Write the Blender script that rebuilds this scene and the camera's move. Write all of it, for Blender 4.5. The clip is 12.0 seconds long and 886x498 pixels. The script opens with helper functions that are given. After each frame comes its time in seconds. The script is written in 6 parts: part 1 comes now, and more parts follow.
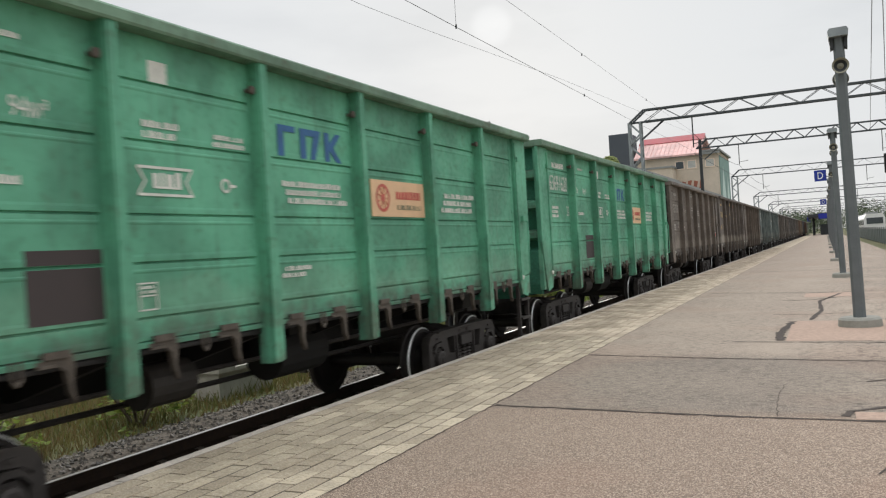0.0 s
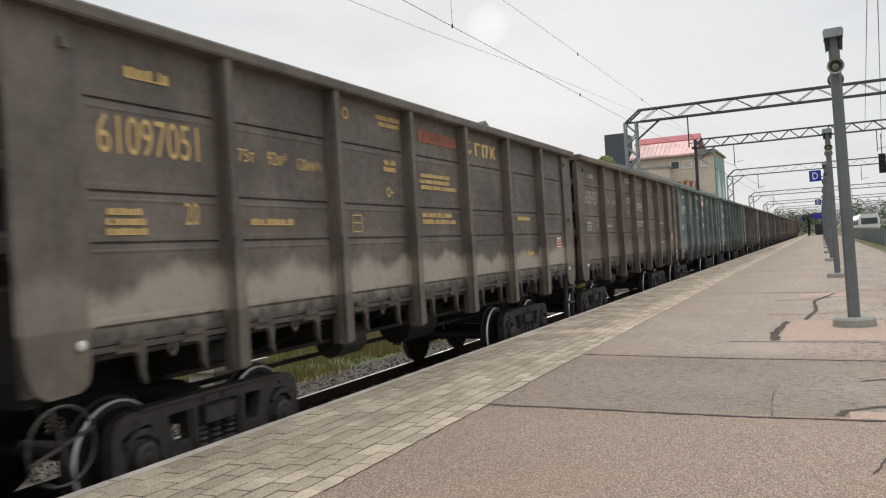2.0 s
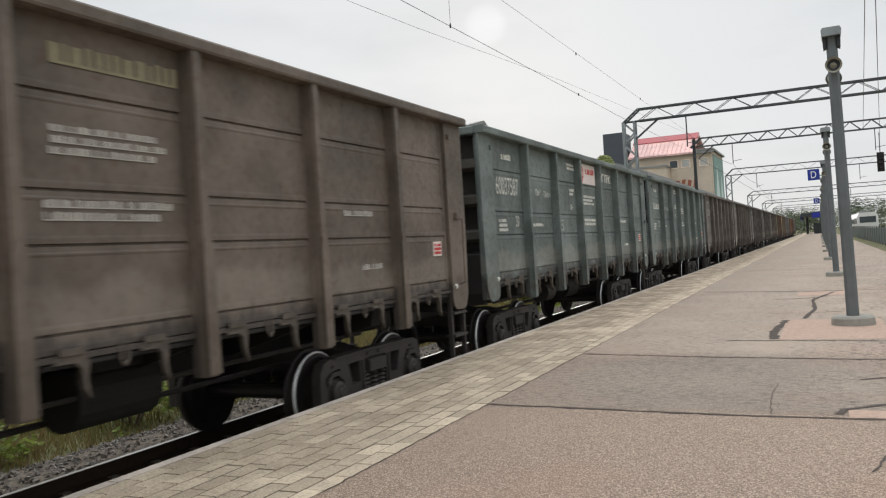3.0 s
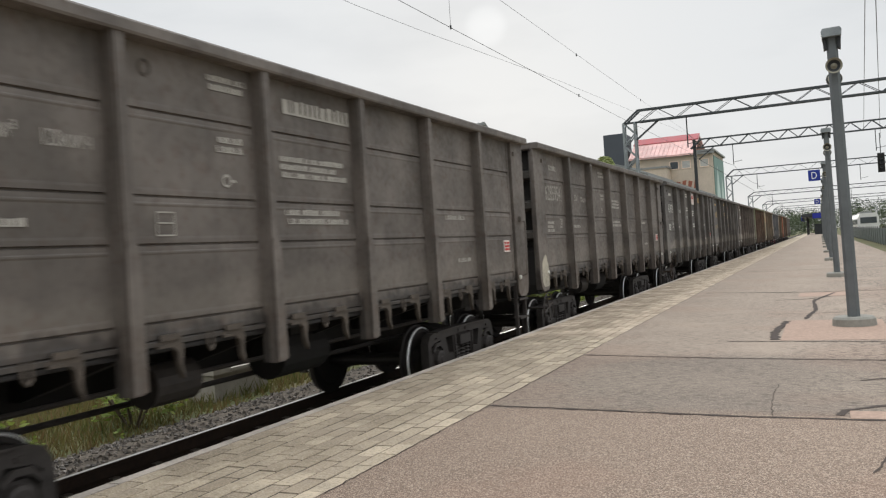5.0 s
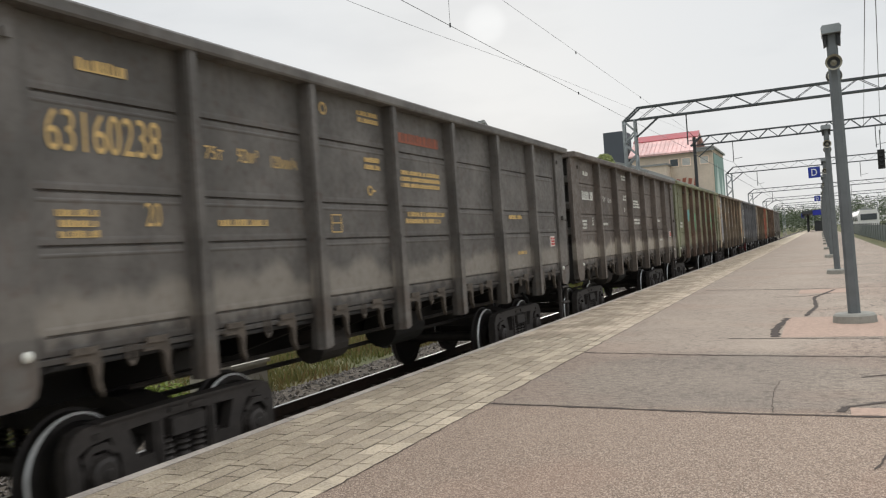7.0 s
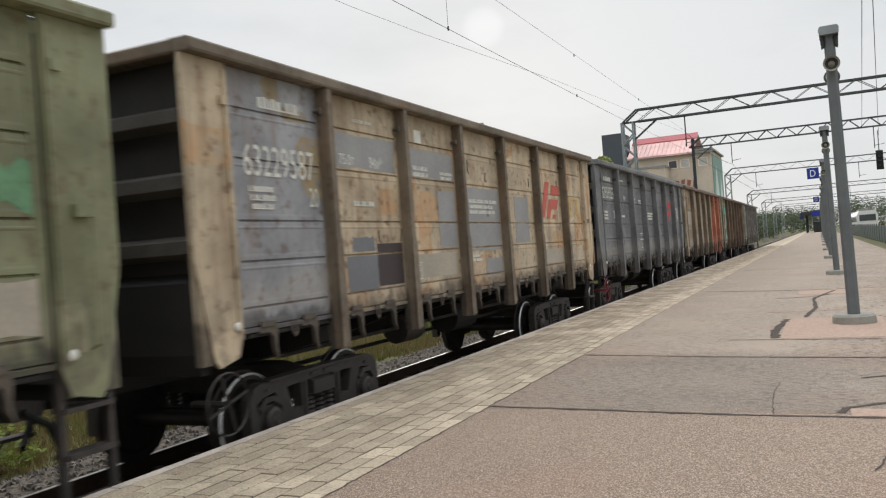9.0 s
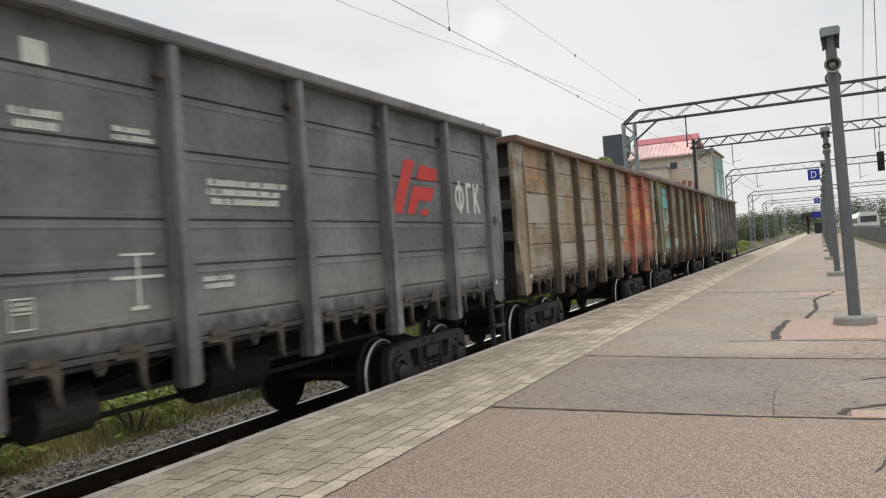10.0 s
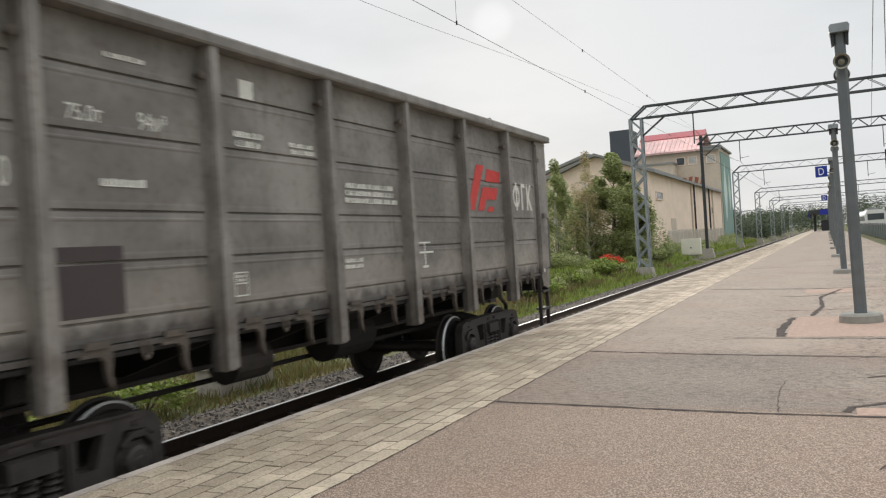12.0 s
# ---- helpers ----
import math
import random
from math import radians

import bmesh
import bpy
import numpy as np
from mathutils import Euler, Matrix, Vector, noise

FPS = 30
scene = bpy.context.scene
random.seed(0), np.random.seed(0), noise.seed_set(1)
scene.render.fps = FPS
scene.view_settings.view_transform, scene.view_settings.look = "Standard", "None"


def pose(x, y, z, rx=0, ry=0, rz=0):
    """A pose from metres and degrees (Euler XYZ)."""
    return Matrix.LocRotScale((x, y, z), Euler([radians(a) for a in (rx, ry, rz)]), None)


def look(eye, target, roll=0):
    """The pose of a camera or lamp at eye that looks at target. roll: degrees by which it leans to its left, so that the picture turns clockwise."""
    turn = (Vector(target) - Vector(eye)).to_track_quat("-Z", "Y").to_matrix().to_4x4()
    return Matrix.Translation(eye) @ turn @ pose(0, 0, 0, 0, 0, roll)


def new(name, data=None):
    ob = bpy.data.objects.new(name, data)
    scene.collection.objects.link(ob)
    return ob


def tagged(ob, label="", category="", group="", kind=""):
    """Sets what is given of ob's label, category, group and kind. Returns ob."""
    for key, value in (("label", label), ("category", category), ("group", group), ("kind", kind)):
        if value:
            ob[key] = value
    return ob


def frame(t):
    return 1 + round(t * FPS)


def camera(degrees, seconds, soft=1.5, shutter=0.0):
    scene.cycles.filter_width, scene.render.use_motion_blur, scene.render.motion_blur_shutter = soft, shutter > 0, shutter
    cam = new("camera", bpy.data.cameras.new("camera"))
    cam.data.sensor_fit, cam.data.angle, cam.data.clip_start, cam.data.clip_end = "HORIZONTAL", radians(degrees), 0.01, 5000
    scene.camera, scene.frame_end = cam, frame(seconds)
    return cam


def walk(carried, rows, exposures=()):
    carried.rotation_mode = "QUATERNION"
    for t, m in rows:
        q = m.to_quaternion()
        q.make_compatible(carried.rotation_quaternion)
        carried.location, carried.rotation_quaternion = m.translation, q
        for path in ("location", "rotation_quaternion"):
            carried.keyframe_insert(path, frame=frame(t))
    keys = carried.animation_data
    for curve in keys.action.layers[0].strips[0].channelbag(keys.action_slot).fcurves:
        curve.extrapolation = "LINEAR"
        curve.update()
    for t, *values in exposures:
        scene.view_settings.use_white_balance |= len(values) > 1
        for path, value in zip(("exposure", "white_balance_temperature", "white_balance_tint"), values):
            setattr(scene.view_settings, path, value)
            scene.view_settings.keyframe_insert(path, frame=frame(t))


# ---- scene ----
# The camera stands on the platform, held in the hand: it only sways.
cam = camera(57.1, 12.0, soft=1.2, shutter=0.1)
EYE = Vector((0.0, 0.0, 1.413))


def eye_pose(turn, tilt, lean):
    """turn: degrees to the left of the track; tilt: upwards; lean: to the left."""
    a, b, c = radians(turn), radians(tilt), radians(lean)
    ahead = Vector((-math.sin(a) * math.cos(b), math.cos(a) * math.cos(b), math.sin(b)))
    right = Vector((math.cos(a), math.sin(a), 0))
    up = right.cross(ahead)
    r = right * math.cos(c) - up * math.sin(c)
    u = right * math.sin(c) + up * math.cos(c)
    m = Matrix((r, u, -ahead)).transposed().to_4x4()
    return Matrix.Translation(EYE) @ m


walk(cam, [
    (0, eye_pose(25.241, 0.196, 3.502)),
    (0.5, eye_pose(25.117, 0.098, 3.390)),
    (1, eye_pose(24.996, 0.031, 3.363)),
    (1.5, eye_pose(24.935, 0.133, 3.384)),
    (2, eye_pose(24.937, 0.130, 3.387)),
    (2.5, eye_pose(24.895, 0.110, 3.509)),
    (3, eye_pose(24.859, 0.122, 3.574)),
    (5, eye_pose(24.898, 0.213, 3.657)),
    (5.5, eye_pose(24.858, 0.201, 3.678)),
    (6, eye_pose(24.707, 0.256, 3.717)),
    (6.5, eye_pose(24.703, 0.187, 3.787)),
    (7, eye_pose(24.919, 0.086, 3.852)),
    (9, eye_pose(24.856, 0.299, 4.174)),
    (9.5, eye_pose(24.938, 0.374, 4.134)),
    (10, eye_pose(24.898, 0.328, 4.042)),
    (10.5, eye_pose(24.980, 0.088, 3.845)),
    (11, eye_pose(25.205, -0.131, 3.821)),
    (11.5, eye_pose(25.307, -0.147, 3.716)),
    (12, eye_pose(25.311, -0.043, 3.582)),
])

# ---- light ----
SUN_WAY = Vector((-0.344, 0.901, 0.263)).normalized()   # towards the sun behind the cloud
world = bpy.data.worlds.new("sky")
scene.world = world
world.use_nodes = True
wn, wl = world.node_tree.nodes, world.node_tree.links
wn.clear()


sky = wn.new("ShaderNodeTexSky")
sky.sky_type, sky.sun_disc = "NISHITA", False
sky.sun_elevation, sky.sun_rotation = math.asin(SUN_WAY.z), math.atan2(SUN_WAY.x, SUN_WAY.y)
coords = wn.new("ShaderNodeTexCoord")
stretch = wn.new("ShaderNodeMapping")
stretch.inputs["Scale"].default_value = (1.0, 1.0, 3.2)
clouds = wn.new("ShaderNodeTexNoise")
clouds.inputs["Scale"].default_value, clouds.inputs["Detail"].default_value = 3.4, 6.0
cloud_tone = wn.new("ShaderNodeValToRGB")
cloud_tone.color_ramp.elements[0].position, cloud_tone.color_ramp.elements[0].color = 0.30, (0.575, 0.595, 0.615, 1)
cloud_tone.color_ramp.elements[1].position, cloud_tone.color_ramp.elements[1].color = 0.56, (0.655, 0.672, 0.686, 1)
dot = wn.new("ShaderNodeVectorMath")
dot.operation = "DOT_PRODUCT"
dot.inputs[1].default_value = SUN_WAY
glow = wn.new("ShaderNodeMapRange")
glow.interpolation_type = "SMOOTHERSTEP"
glow.inputs["From Min"].default_value, glow.inputs["From Max"].default_value = 0.99955, 0.99996
glow.inputs["To Max"].default_value = 0.065
halo = wn.new("ShaderNodeMapRange")
halo.interpolation_type = "SMOOTHERSTEP"
halo.inputs["From Min"].default_value, halo.inputs["From Max"].default_value = 0.86, 1.0
halo.inputs["To Max"].default_value = 0.01
both = wn.new("ShaderNodeMath")
both.operation = "ADD"
lit = wn.new("ShaderNodeMix")
lit.data_type, lit.blend_type = "RGBA", "ADD"
lit.inputs["Factor"].default_value = 1.0
veil = wn.new("ShaderNodeMix")
veil.data_type = "RGBA"
veil.inputs["Factor"].default_value = 0.97
thin = wn.new("ShaderNodeVectorMath")
thin.operation = "SCALE"
thin.inputs["Scale"].default_value = 0.1
out, back = wn.new("ShaderNodeOutputWorld"), wn.new("ShaderNodeBackground")
wl.new(coords.outputs["Generated"], stretch.inputs["Vector"])
wl.new(stretch.outputs["Vector"], clouds.inputs["Vector"])
wl.new(clouds.outputs["Fac"], cloud_tone.inputs["Fac"])
wl.new(coords.outputs["Generated"], dot.inputs[0])
wl.new(dot.outputs["Value"], glow.inputs["Value"])
wl.new(dot.outputs["Value"], halo.inputs["Value"])
wl.new(glow.outputs["Result"], both.inputs[0])
wl.new(halo.outputs["Result"], both.inputs[1])
wl.new(cloud_tone.outputs["Color"], lit.inputs[6])
wl.new(both.outputs["Value"], lit.inputs[7])
wl.new(sky.outputs["Color"], thin.inputs[0])
wl.new(thin.outputs["Vector"], veil.inputs[6])
# an overcast sky is brighter overhead than at the horizon
split, rise, grade = wn.new("ShaderNodeSeparateXYZ"), wn.new("ShaderNodeMapRange"), wn.new("ShaderNodeVectorMath")
rise.interpolation_type = "SMOOTHSTEP"
rise.inputs["From Min"].default_value, rise.inputs["From Max"].default_value = 0.30, 1.0
rise.inputs["To Min"].default_value, rise.inputs["To Max"].default_value = 1.06, 3.25
grade.operation = "SCALE"
wl.new(coords.outputs["Generated"], split.inputs[0])
wl.new(split.outputs[2], rise.inputs["Value"])
wl.new(lit.outputs[2], grade.inputs[0])
# and brighter on the sun's side than opposite to it
side, weigh = wn.new("ShaderNodeMapRange"), wn.new("ShaderNodeMath")
side.inputs["From Min"].default_value, side.inputs["To Min"].default_value, side.inputs["To Max"].default_value = -1.0, 0.8, 1.12
weigh.operation = "MULTIPLY"
wl.new(dot.outputs["Value"], side.inputs["Value"])
wl.new(rise.outputs["Result"], weigh.inputs[0])
wl.new(side.outputs["Result"], weigh.inputs[1])
wl.new(weigh.outputs["Value"], grade.inputs["Scale"])
wl.new(grade.outputs["Vector"], veil.inputs[7])
wl.new(veil.outputs[2], back.inputs["Color"])
back.inputs["Strength"].default_value = 1.0
wl.new(back.outputs["Background"], out.inputs["Surface"])

sun = new("sun", bpy.data.lights.new("sun", "SUN"))
sun.data.energy, sun.data.angle, sun.data.color = 0.7, radians(14), (1.0, 0.95, 0.88)
sun.matrix_world = look((0, 0, 30), Vector((0, 0, 30)) - SUN_WAY)
scene.view_settings.exposure = 0.0


# ---- materials ----
def srgb(r, g, b):
    return tuple(((c / 255) / 12.92 if c <= 10 else ((c / 255 + 0.055) / 1.055) ** 2.4) for c in (r, g, b)) + (1,)


class Mat:
    """A small builder for node materials."""

    def __init__(self, name, rough=0.7, metal=0.0):
        self.m = bpy.data.materials.new(name)
        self.m.use_nodes = True
        self.t = self.m.node_tree
        self.b = self.t.nodes["Principled BSDF"]
        self.b.inputs["Roughness"].default_value, self.b.inputs["Metallic"].default_value = rough, metal
        self.c = self.n("ShaderNodeTexCoord").outputs["Object"]
        self.r = self.n("ShaderNodeObjectInfo").outputs["Random"]
        self.w = self.op("MULTIPLY", self.r, 37.0)

    def n(self, kind):
        return self.t.nodes.new(kind)

    def put(self, sock, v):
        if isinstance(v, bpy.types.NodeSocket):
            self.t.links.new(v, sock)
        else:
            sock.default_value = v

    def op(self, kind, a, b=0.0, clamp=False):
        n = self.n("ShaderNodeMath")
        n.operation, n.use_clamp = kind, clamp
        self.put(n.inputs[0], a)
        self.put(n.inputs[1], b)
        return n.outputs[0]

    def noise(self, scale, detail=4.0, stretch=(1, 1, 1), own=True, rough=0.55):
        m = self.n("ShaderNodeMapping")
        self.put(m.inputs["Vector"], self.c)
        m.inputs["Scale"].default_value = stretch
        n = self.n("ShaderNodeTexNoise")
        n.noise_dimensions = "4D"
        self.put(n.inputs["Vector"], m.outputs[0])
        self.put(n.inputs["W"], self.w if own else 0.0)
        n.inputs["Scale"].default_value, n.inputs["Detail"].default_value, n.inputs["Roughness"].default_value = scale, detail, rough
        return n.outputs["Fac"]

    def ramp(self, v, lo, hi, to0=0.0, to1=1.0):
        n = self.n("ShaderNodeMapRange")
        n.interpolation_type = "SMOOTHSTEP"
        self.put(n.inputs["Value"], v)
        for k, x in (("From Min", lo), ("From Max", hi), ("To Min", to0), ("To Max", to1)):
            n.inputs[k].default_value = x
        return n.outputs["Result"]

    def mix(self, f, a, b, kind="MIX"):
        n = self.n("ShaderNodeMix")
        n.data_type, n.blend_type = "RGBA", kind
        self.put(n.inputs["Factor"], f)
        self.put(n.inputs[6], a)
        self.put(n.inputs[7], b)
        return n.outputs[2]

    def axis(self, i):
        n = self.n("ShaderNodeSeparateXYZ")
        self.put(n.inputs[0], self.c)
        return n.outputs[i]

    def bump(self, h, strength=0.3, dist=0.01):
        n = self.n("ShaderNodeBump")
        n.inputs["Strength"].default_value, n.inputs["Distance"].default_value = strength, dist
        self.put(n.inputs["Height"], h)
        self.put(self.b.inputs["Normal"], n.outputs[0])

    def color(self, c):
        self.put(self.b.inputs["Base Color"], c)
        return self


def simple(name, c, rough=0.7, metal=0.0, vary=0.25, scale=6.0, own=True, bump=0.15):
    """A plain surface with grain and blotches."""
    k = Mat(name, rough, metal)
    dark = tuple(x * (1 - vary) for x in c[:3]) + (1,)
    light = tuple(min(1, x * (1 + vary)) for x in c[:3]) + (1,)
    f = k.op("ADD", k.op("MULTIPLY", k.noise(scale, 5, own=own), 0.6), k.op("MULTIPLY", k.noise(scale * 12, 3, own=own), 0.4))
    k.color(k.mix(k.ramp(f, 0.35, 0.65), dark, light))
    k.put(k.b.inputs["Roughness"], k.ramp(f, 0.3, 0.7, max(0.05, rough - 0.1), min(1, rough + 0.1)))
    if bump:
        k.bump(f, bump, 0.01)
    return k.m


def wagon_paint(name, base, dust=0.3, rust=0.25, patches=(), patch_amount=0.0, soot=0.65, dirt=(0.055, 0.05, 0.045, 1)):
    """Weathered wagon paint: faded blotches, streaks, rust near the edges, dust caught on the lower boards, painted-over patches."""
    k = Mat(name, 0.62)
    pale = tuple(min(1, x * 1.25 + 0.012) for x in base[:3]) + (1,)
    deep = tuple(x * 0.72 for x in base[:3]) + (1,)
    col = k.mix(k.ramp(k.noise(1.1, 5), 0.35, 0.68), deep, pale)
    for i, p in enumerate(patches):
        v = k.n("ShaderNodeTexVoronoi")
        v.voronoi_dimensions, v.distance = "4D", "CHEBYCHEV"
        k.put(v.inputs["Vector"], k.c)
        k.put(v.inputs["W"], k.op("ADD", k.w, 3.7 * i))
        v.inputs["Scale"].default_value = 1.1 + 0.4 * i
        cell = k.n("ShaderNodeSeparateColor")
        k.put(cell.inputs[0], v.outputs["Color"])
        hit = k.op("MULTIPLY", k.ramp(cell.outputs[0], 1 - patch_amount - 0.01, 1 - patch_amount), k.ramp(k.noise(3.0, 5), 0.34, 0.56))
        col = k.mix(hit, col, p)
    if rust > 0.4:
        run = k.op("MULTIPLY", k.ramp(k.noise(1.3, 5, (1, 3.2, 0.4)), 0.5, 0.66), rust * 0.75)
        col = k.mix(run, col, (0.20, 0.105, 0.05, 1))
    streak = k.noise(3.0, 4, (1, 6.0, 0.35))
    col = k.mix(k.ramp(streak, 0.52, 0.8, 0, 0.42), col, dirt)
    grime = k.noise(14, 4)
    col = k.mix(k.ramp(grime, 0.5, 0.78, 0, 0.26), col, dirt)
    z = k.axis(2)
    cloudy = k.op("ADD", z, k.op("MULTIPLY", k.op("SUBTRACT", k.noise(1.5, 5, (1, 1, 0.6)), 0.5), 0.75))
    flat = k.ramp(k.op("ABSOLUTE", k.axis(0)), 1.462, 1.448)      # the boards, not the posts standing proud of them
    low = k.op("MULTIPLY", k.ramp(cloudy, 2.0, 1.82), k.ramp(z, 1.60, 1.63, 0.25, 1.0))
    col = k.mix(k.op("MULTIPLY", k.op("MULTIPLY", low, dust), k.ramp(flat, 0, 1, 0.35, 1.0)), col, (0.40, 0.36, 0.30, 1))
    rusty = k.op("MULTIPLY", k.ramp(k.noise(7, 6), 0.55, 0.68), rust)
    col = k.mix(rusty, col, (0.12, 0.055, 0.028, 1))
    edge = k.op("MULTIPLY", k.ramp(z, 1.78, 1.45), k.ramp(k.noise(4.5, 5), 0.4, 0.6))
    col = k.mix(k.op("MULTIPLY", edge, 0.55), col, (0.10, 0.075, 0.058, 1))
    ragged = k.op("ADD", z, k.op("MULTIPLY", k.op("SUBTRACT", k.noise(6.5, 6, (1, 1, 0.6)), 0.5), 0.5))
    col = k.mix(k.op("MULTIPLY", k.op("MULTIPLY", k.ramp(ragged, 1.62, 1.50), flat), soot), col, (0.022, 0.020, 0.019, 1))
    k.color(col)
    k.put(k.b.inputs["Roughness"], k.ramp(grime, 0.3, 0.7, 0.5, 0.8))
    k.bump(k.op("ADD", k.noise(1.6, 2), k.op("MULTIPLY", grime, 0.15)), 0.25, 0.02)
    return k.m


GREEN = srgb(91, 162, 131)
steel = simple("galvanised_steel", srgb(148, 154, 156), 0.5, 0.5, 0.15, 8)
dark_steel = simple("dark_steel", srgb(62, 64, 66), 0.6, 0.3, 0.2, 8)
rail_head = simple("rail_head", srgb(176, 173, 170), 0.4, 0.9, 0.15, 16, bump=0)
bogie_iron = simple("bogie_iron", srgb(66, 61, 58), 0.65, 0.2, 0.3, 9)
under_black = simple("underframe_black", srgb(38, 36, 35), 0.8, 0.1, 0.3, 6)
wheel_iron = simple("wheel_iron", srgb(56, 52, 50), 0.6, 0.4, 0.25, 6)
# Near-white, hardly metallic: the sky's glint on the rim edge is painted in.
rim_glint = simple("polished_rim_glint", srgb(246, 246, 244), 0.45, 0.3, 0.08, 20, bump=0)
rail_side = simple("rail_rust", srgb(66, 52, 43), 0.8, 0.2, 0.3, 14)
foot_concrete = simple("foot_concrete", srgb(146, 144, 136), 0.9, 0, 0.15, 6)
concrete = simple("concrete", srgb(168, 162, 152), 0.9, 0, 0.14, 5)
sleeper_mat = simple("sleeper_concrete", srgb(128, 118, 108), 0.9, 0, 0.2, 7)
dull_white = simple("dull_white_marking", srgb(172, 168, 160), 0.75, 0, 0.2, 9, bump=0)
# End ribs: soot and the shade between wagons in one dark colour.
rib_shade_grime = simple("shaded_sooty_rib", srgb(78, 74, 69), 0.8, 0, 0.3, 3)
turquoise = simple("turquoise_repaint", srgb(108, 172, 170), 0.65, 0, 0.22, 2.2)
pale_turquoise = simple("pale_turquoise_repaint", srgb(150, 184, 168), 0.65, 0, 0.2, 2.2)
grey_repaint = simple("grey_repaint", srgb(148, 148, 148), 0.65, 0, 0.14, 2.0)
slate_repaint = simple("slate_repaint", srgb(114, 116, 121), 0.65, 0, 0.12, 2.0)
pale_repaint = simple("pale_repaint", srgb(168, 160, 146), 0.7, 0, 0.14, 2.0)
salmon_repaint = simple("salmon_repaint", srgb(178, 112, 90), 0.7, 0, 0.28, 2.6)
yellow_repaint = simple("ochre_repaint", srgb(202, 152, 92), 0.7, 0, 0.18, 2.0)
olive_repaint = simple("olive_repaint", srgb(134, 128, 102), 0.7, 0, 0.18, 2.0)
white_paint = simple("white_marking", srgb(214, 214, 206), 0.7, 0, 0.12, 9, bump=0)
yellow_paint = simple("ochre_marking", srgb(208, 176, 116), 0.7, 0, 0.12, 9, bump=0)
red_paint = simple("red_marking", srgb(196, 62, 58), 0.7, 0, 0.2, 9, bump=0)
red_faded = simple("faded_red_marking", srgb(192, 96, 84), 0.7, 0, 0.2, 5, bump=0)
hand_red = simple("dull_red_wheel", srgb(120, 44, 48), 0.6, 0.1, 0.2, 9, bump=0)
lock_metal = simple("grimy_hatch_metal", srgb(88, 80, 72), 0.75, 0.1, 0.35, 9)
# End sheets: soot, with the shade of the gap between wagons painted in.
end_shade_grime = simple("shaded_sooty_sheet", srgb(50, 48, 46), 0.85, 0, 0.3, 2.5)
end_shade_green = simple("shaded_sooty_green", srgb(58, 118, 95), 0.8, 0, 0.3, 2.5)
blue_paint = simple("blue_marking", srgb(56, 100, 146), 0.7, 0, 0.2, 9, bump=0)
peach_paint = simple("peach_board", srgb(226, 188, 150), 0.7, 0, 0.08, 6, bump=0)
pink_white = simple("white_board", srgb(224, 212, 206), 0.7, 0, 0.06, 6, bump=0)
stencil_dark = simple("dark_stencil", srgb(66, 58, 58), 0.75, 0, 0.12, 6, bump=0)


def asphalt_mat():
    k = Mat("platform_asphalt", 0.92)
    grains = k.n("ShaderNodeTexVoronoi")
    k.put(grains.inputs["Vector"], k.c)
    grains.inputs["Scale"].default_value = 150
    pick = k.n("ShaderNodeSeparateColor")
    k.put(pick.inputs[0], grains.outputs["Color"])
    fine = pick.outputs[0]
    mid = k.noise(16, 5, own=False)
    wide = k.noise(0.55, 5, own=False)
    tone = k.mix(k.ramp(wide, 0.36, 0.64), srgb(138, 124, 112), srgb(158, 143, 128))
    pink = k.op("MULTIPLY", k.ramp(k.axis(1), 6.95, 6.75), 0.75)
    tone = k.mix(pink, tone, srgb(142, 120, 103))
    tone = k.mix(k.ramp(fine, 0.72, 0.84, 0, 0.55), tone, srgb(204, 186, 168))
    tone = k.mix(k.ramp(fine, 0.40, 0.24, 0, 0.62), tone, srgb(70, 60, 53))
    tone = k.mix(k.ramp(mid, 0.52, 0.72, 0, 0.4), tone, srgb(110, 98, 88))
    # the slab between the two wide seams is greyer, with pitted dark aggregate
    slab = k.op("MULTIPLY", k.ramp(k.axis(1), 6.68, 6.74), k.ramp(k.axis(1), 9.9, 9.6))
    tone = k.mix(k.op("MULTIPLY", slab, 0.32), tone, srgb(112, 104, 94))
    tone = k.mix(k.op("MULTIPLY", k.ramp(k.axis(1), 9.7, 10.4), 0.4), tone, srgb(176, 160, 144))
    pits = k.op("MULTIPLY", k.ramp(k.noise(9, 6, (1, 2.2, 1), own=False, rough=0.75), 0.50, 0.57), k.ramp(k.noise(0.8, 4, own=False), 0.36, 0.50))
    tone = k.mix(k.op("MULTIPLY", k.op("MULTIPLY", pits, k.ramp(k.axis(1), 6.68, 6.74)), k.ramp(k.axis(0), -0.3, 0.7, 0.5, 0.95)), tone, srgb(70, 63, 57))
    red = k.op("MULTIPLY", k.ramp(k.noise(0.45, 4, own=False), 0.47, 0.6), 0.16)
    tone = k.mix(red, tone, srgb(150, 116, 98))
    k.color(tone)
    k.bump(k.op("ADD", fine, k.op("MULTIPLY", mid, 0.6)), 0.12, 0.004)
    return k.m


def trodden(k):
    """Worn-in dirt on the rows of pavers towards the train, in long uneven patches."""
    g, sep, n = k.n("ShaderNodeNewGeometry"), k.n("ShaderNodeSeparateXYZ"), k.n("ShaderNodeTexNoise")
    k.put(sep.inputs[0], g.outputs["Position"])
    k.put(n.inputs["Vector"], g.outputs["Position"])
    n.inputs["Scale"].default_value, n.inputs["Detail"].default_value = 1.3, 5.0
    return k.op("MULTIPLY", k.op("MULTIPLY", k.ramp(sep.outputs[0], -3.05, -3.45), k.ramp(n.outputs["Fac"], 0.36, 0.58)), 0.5)


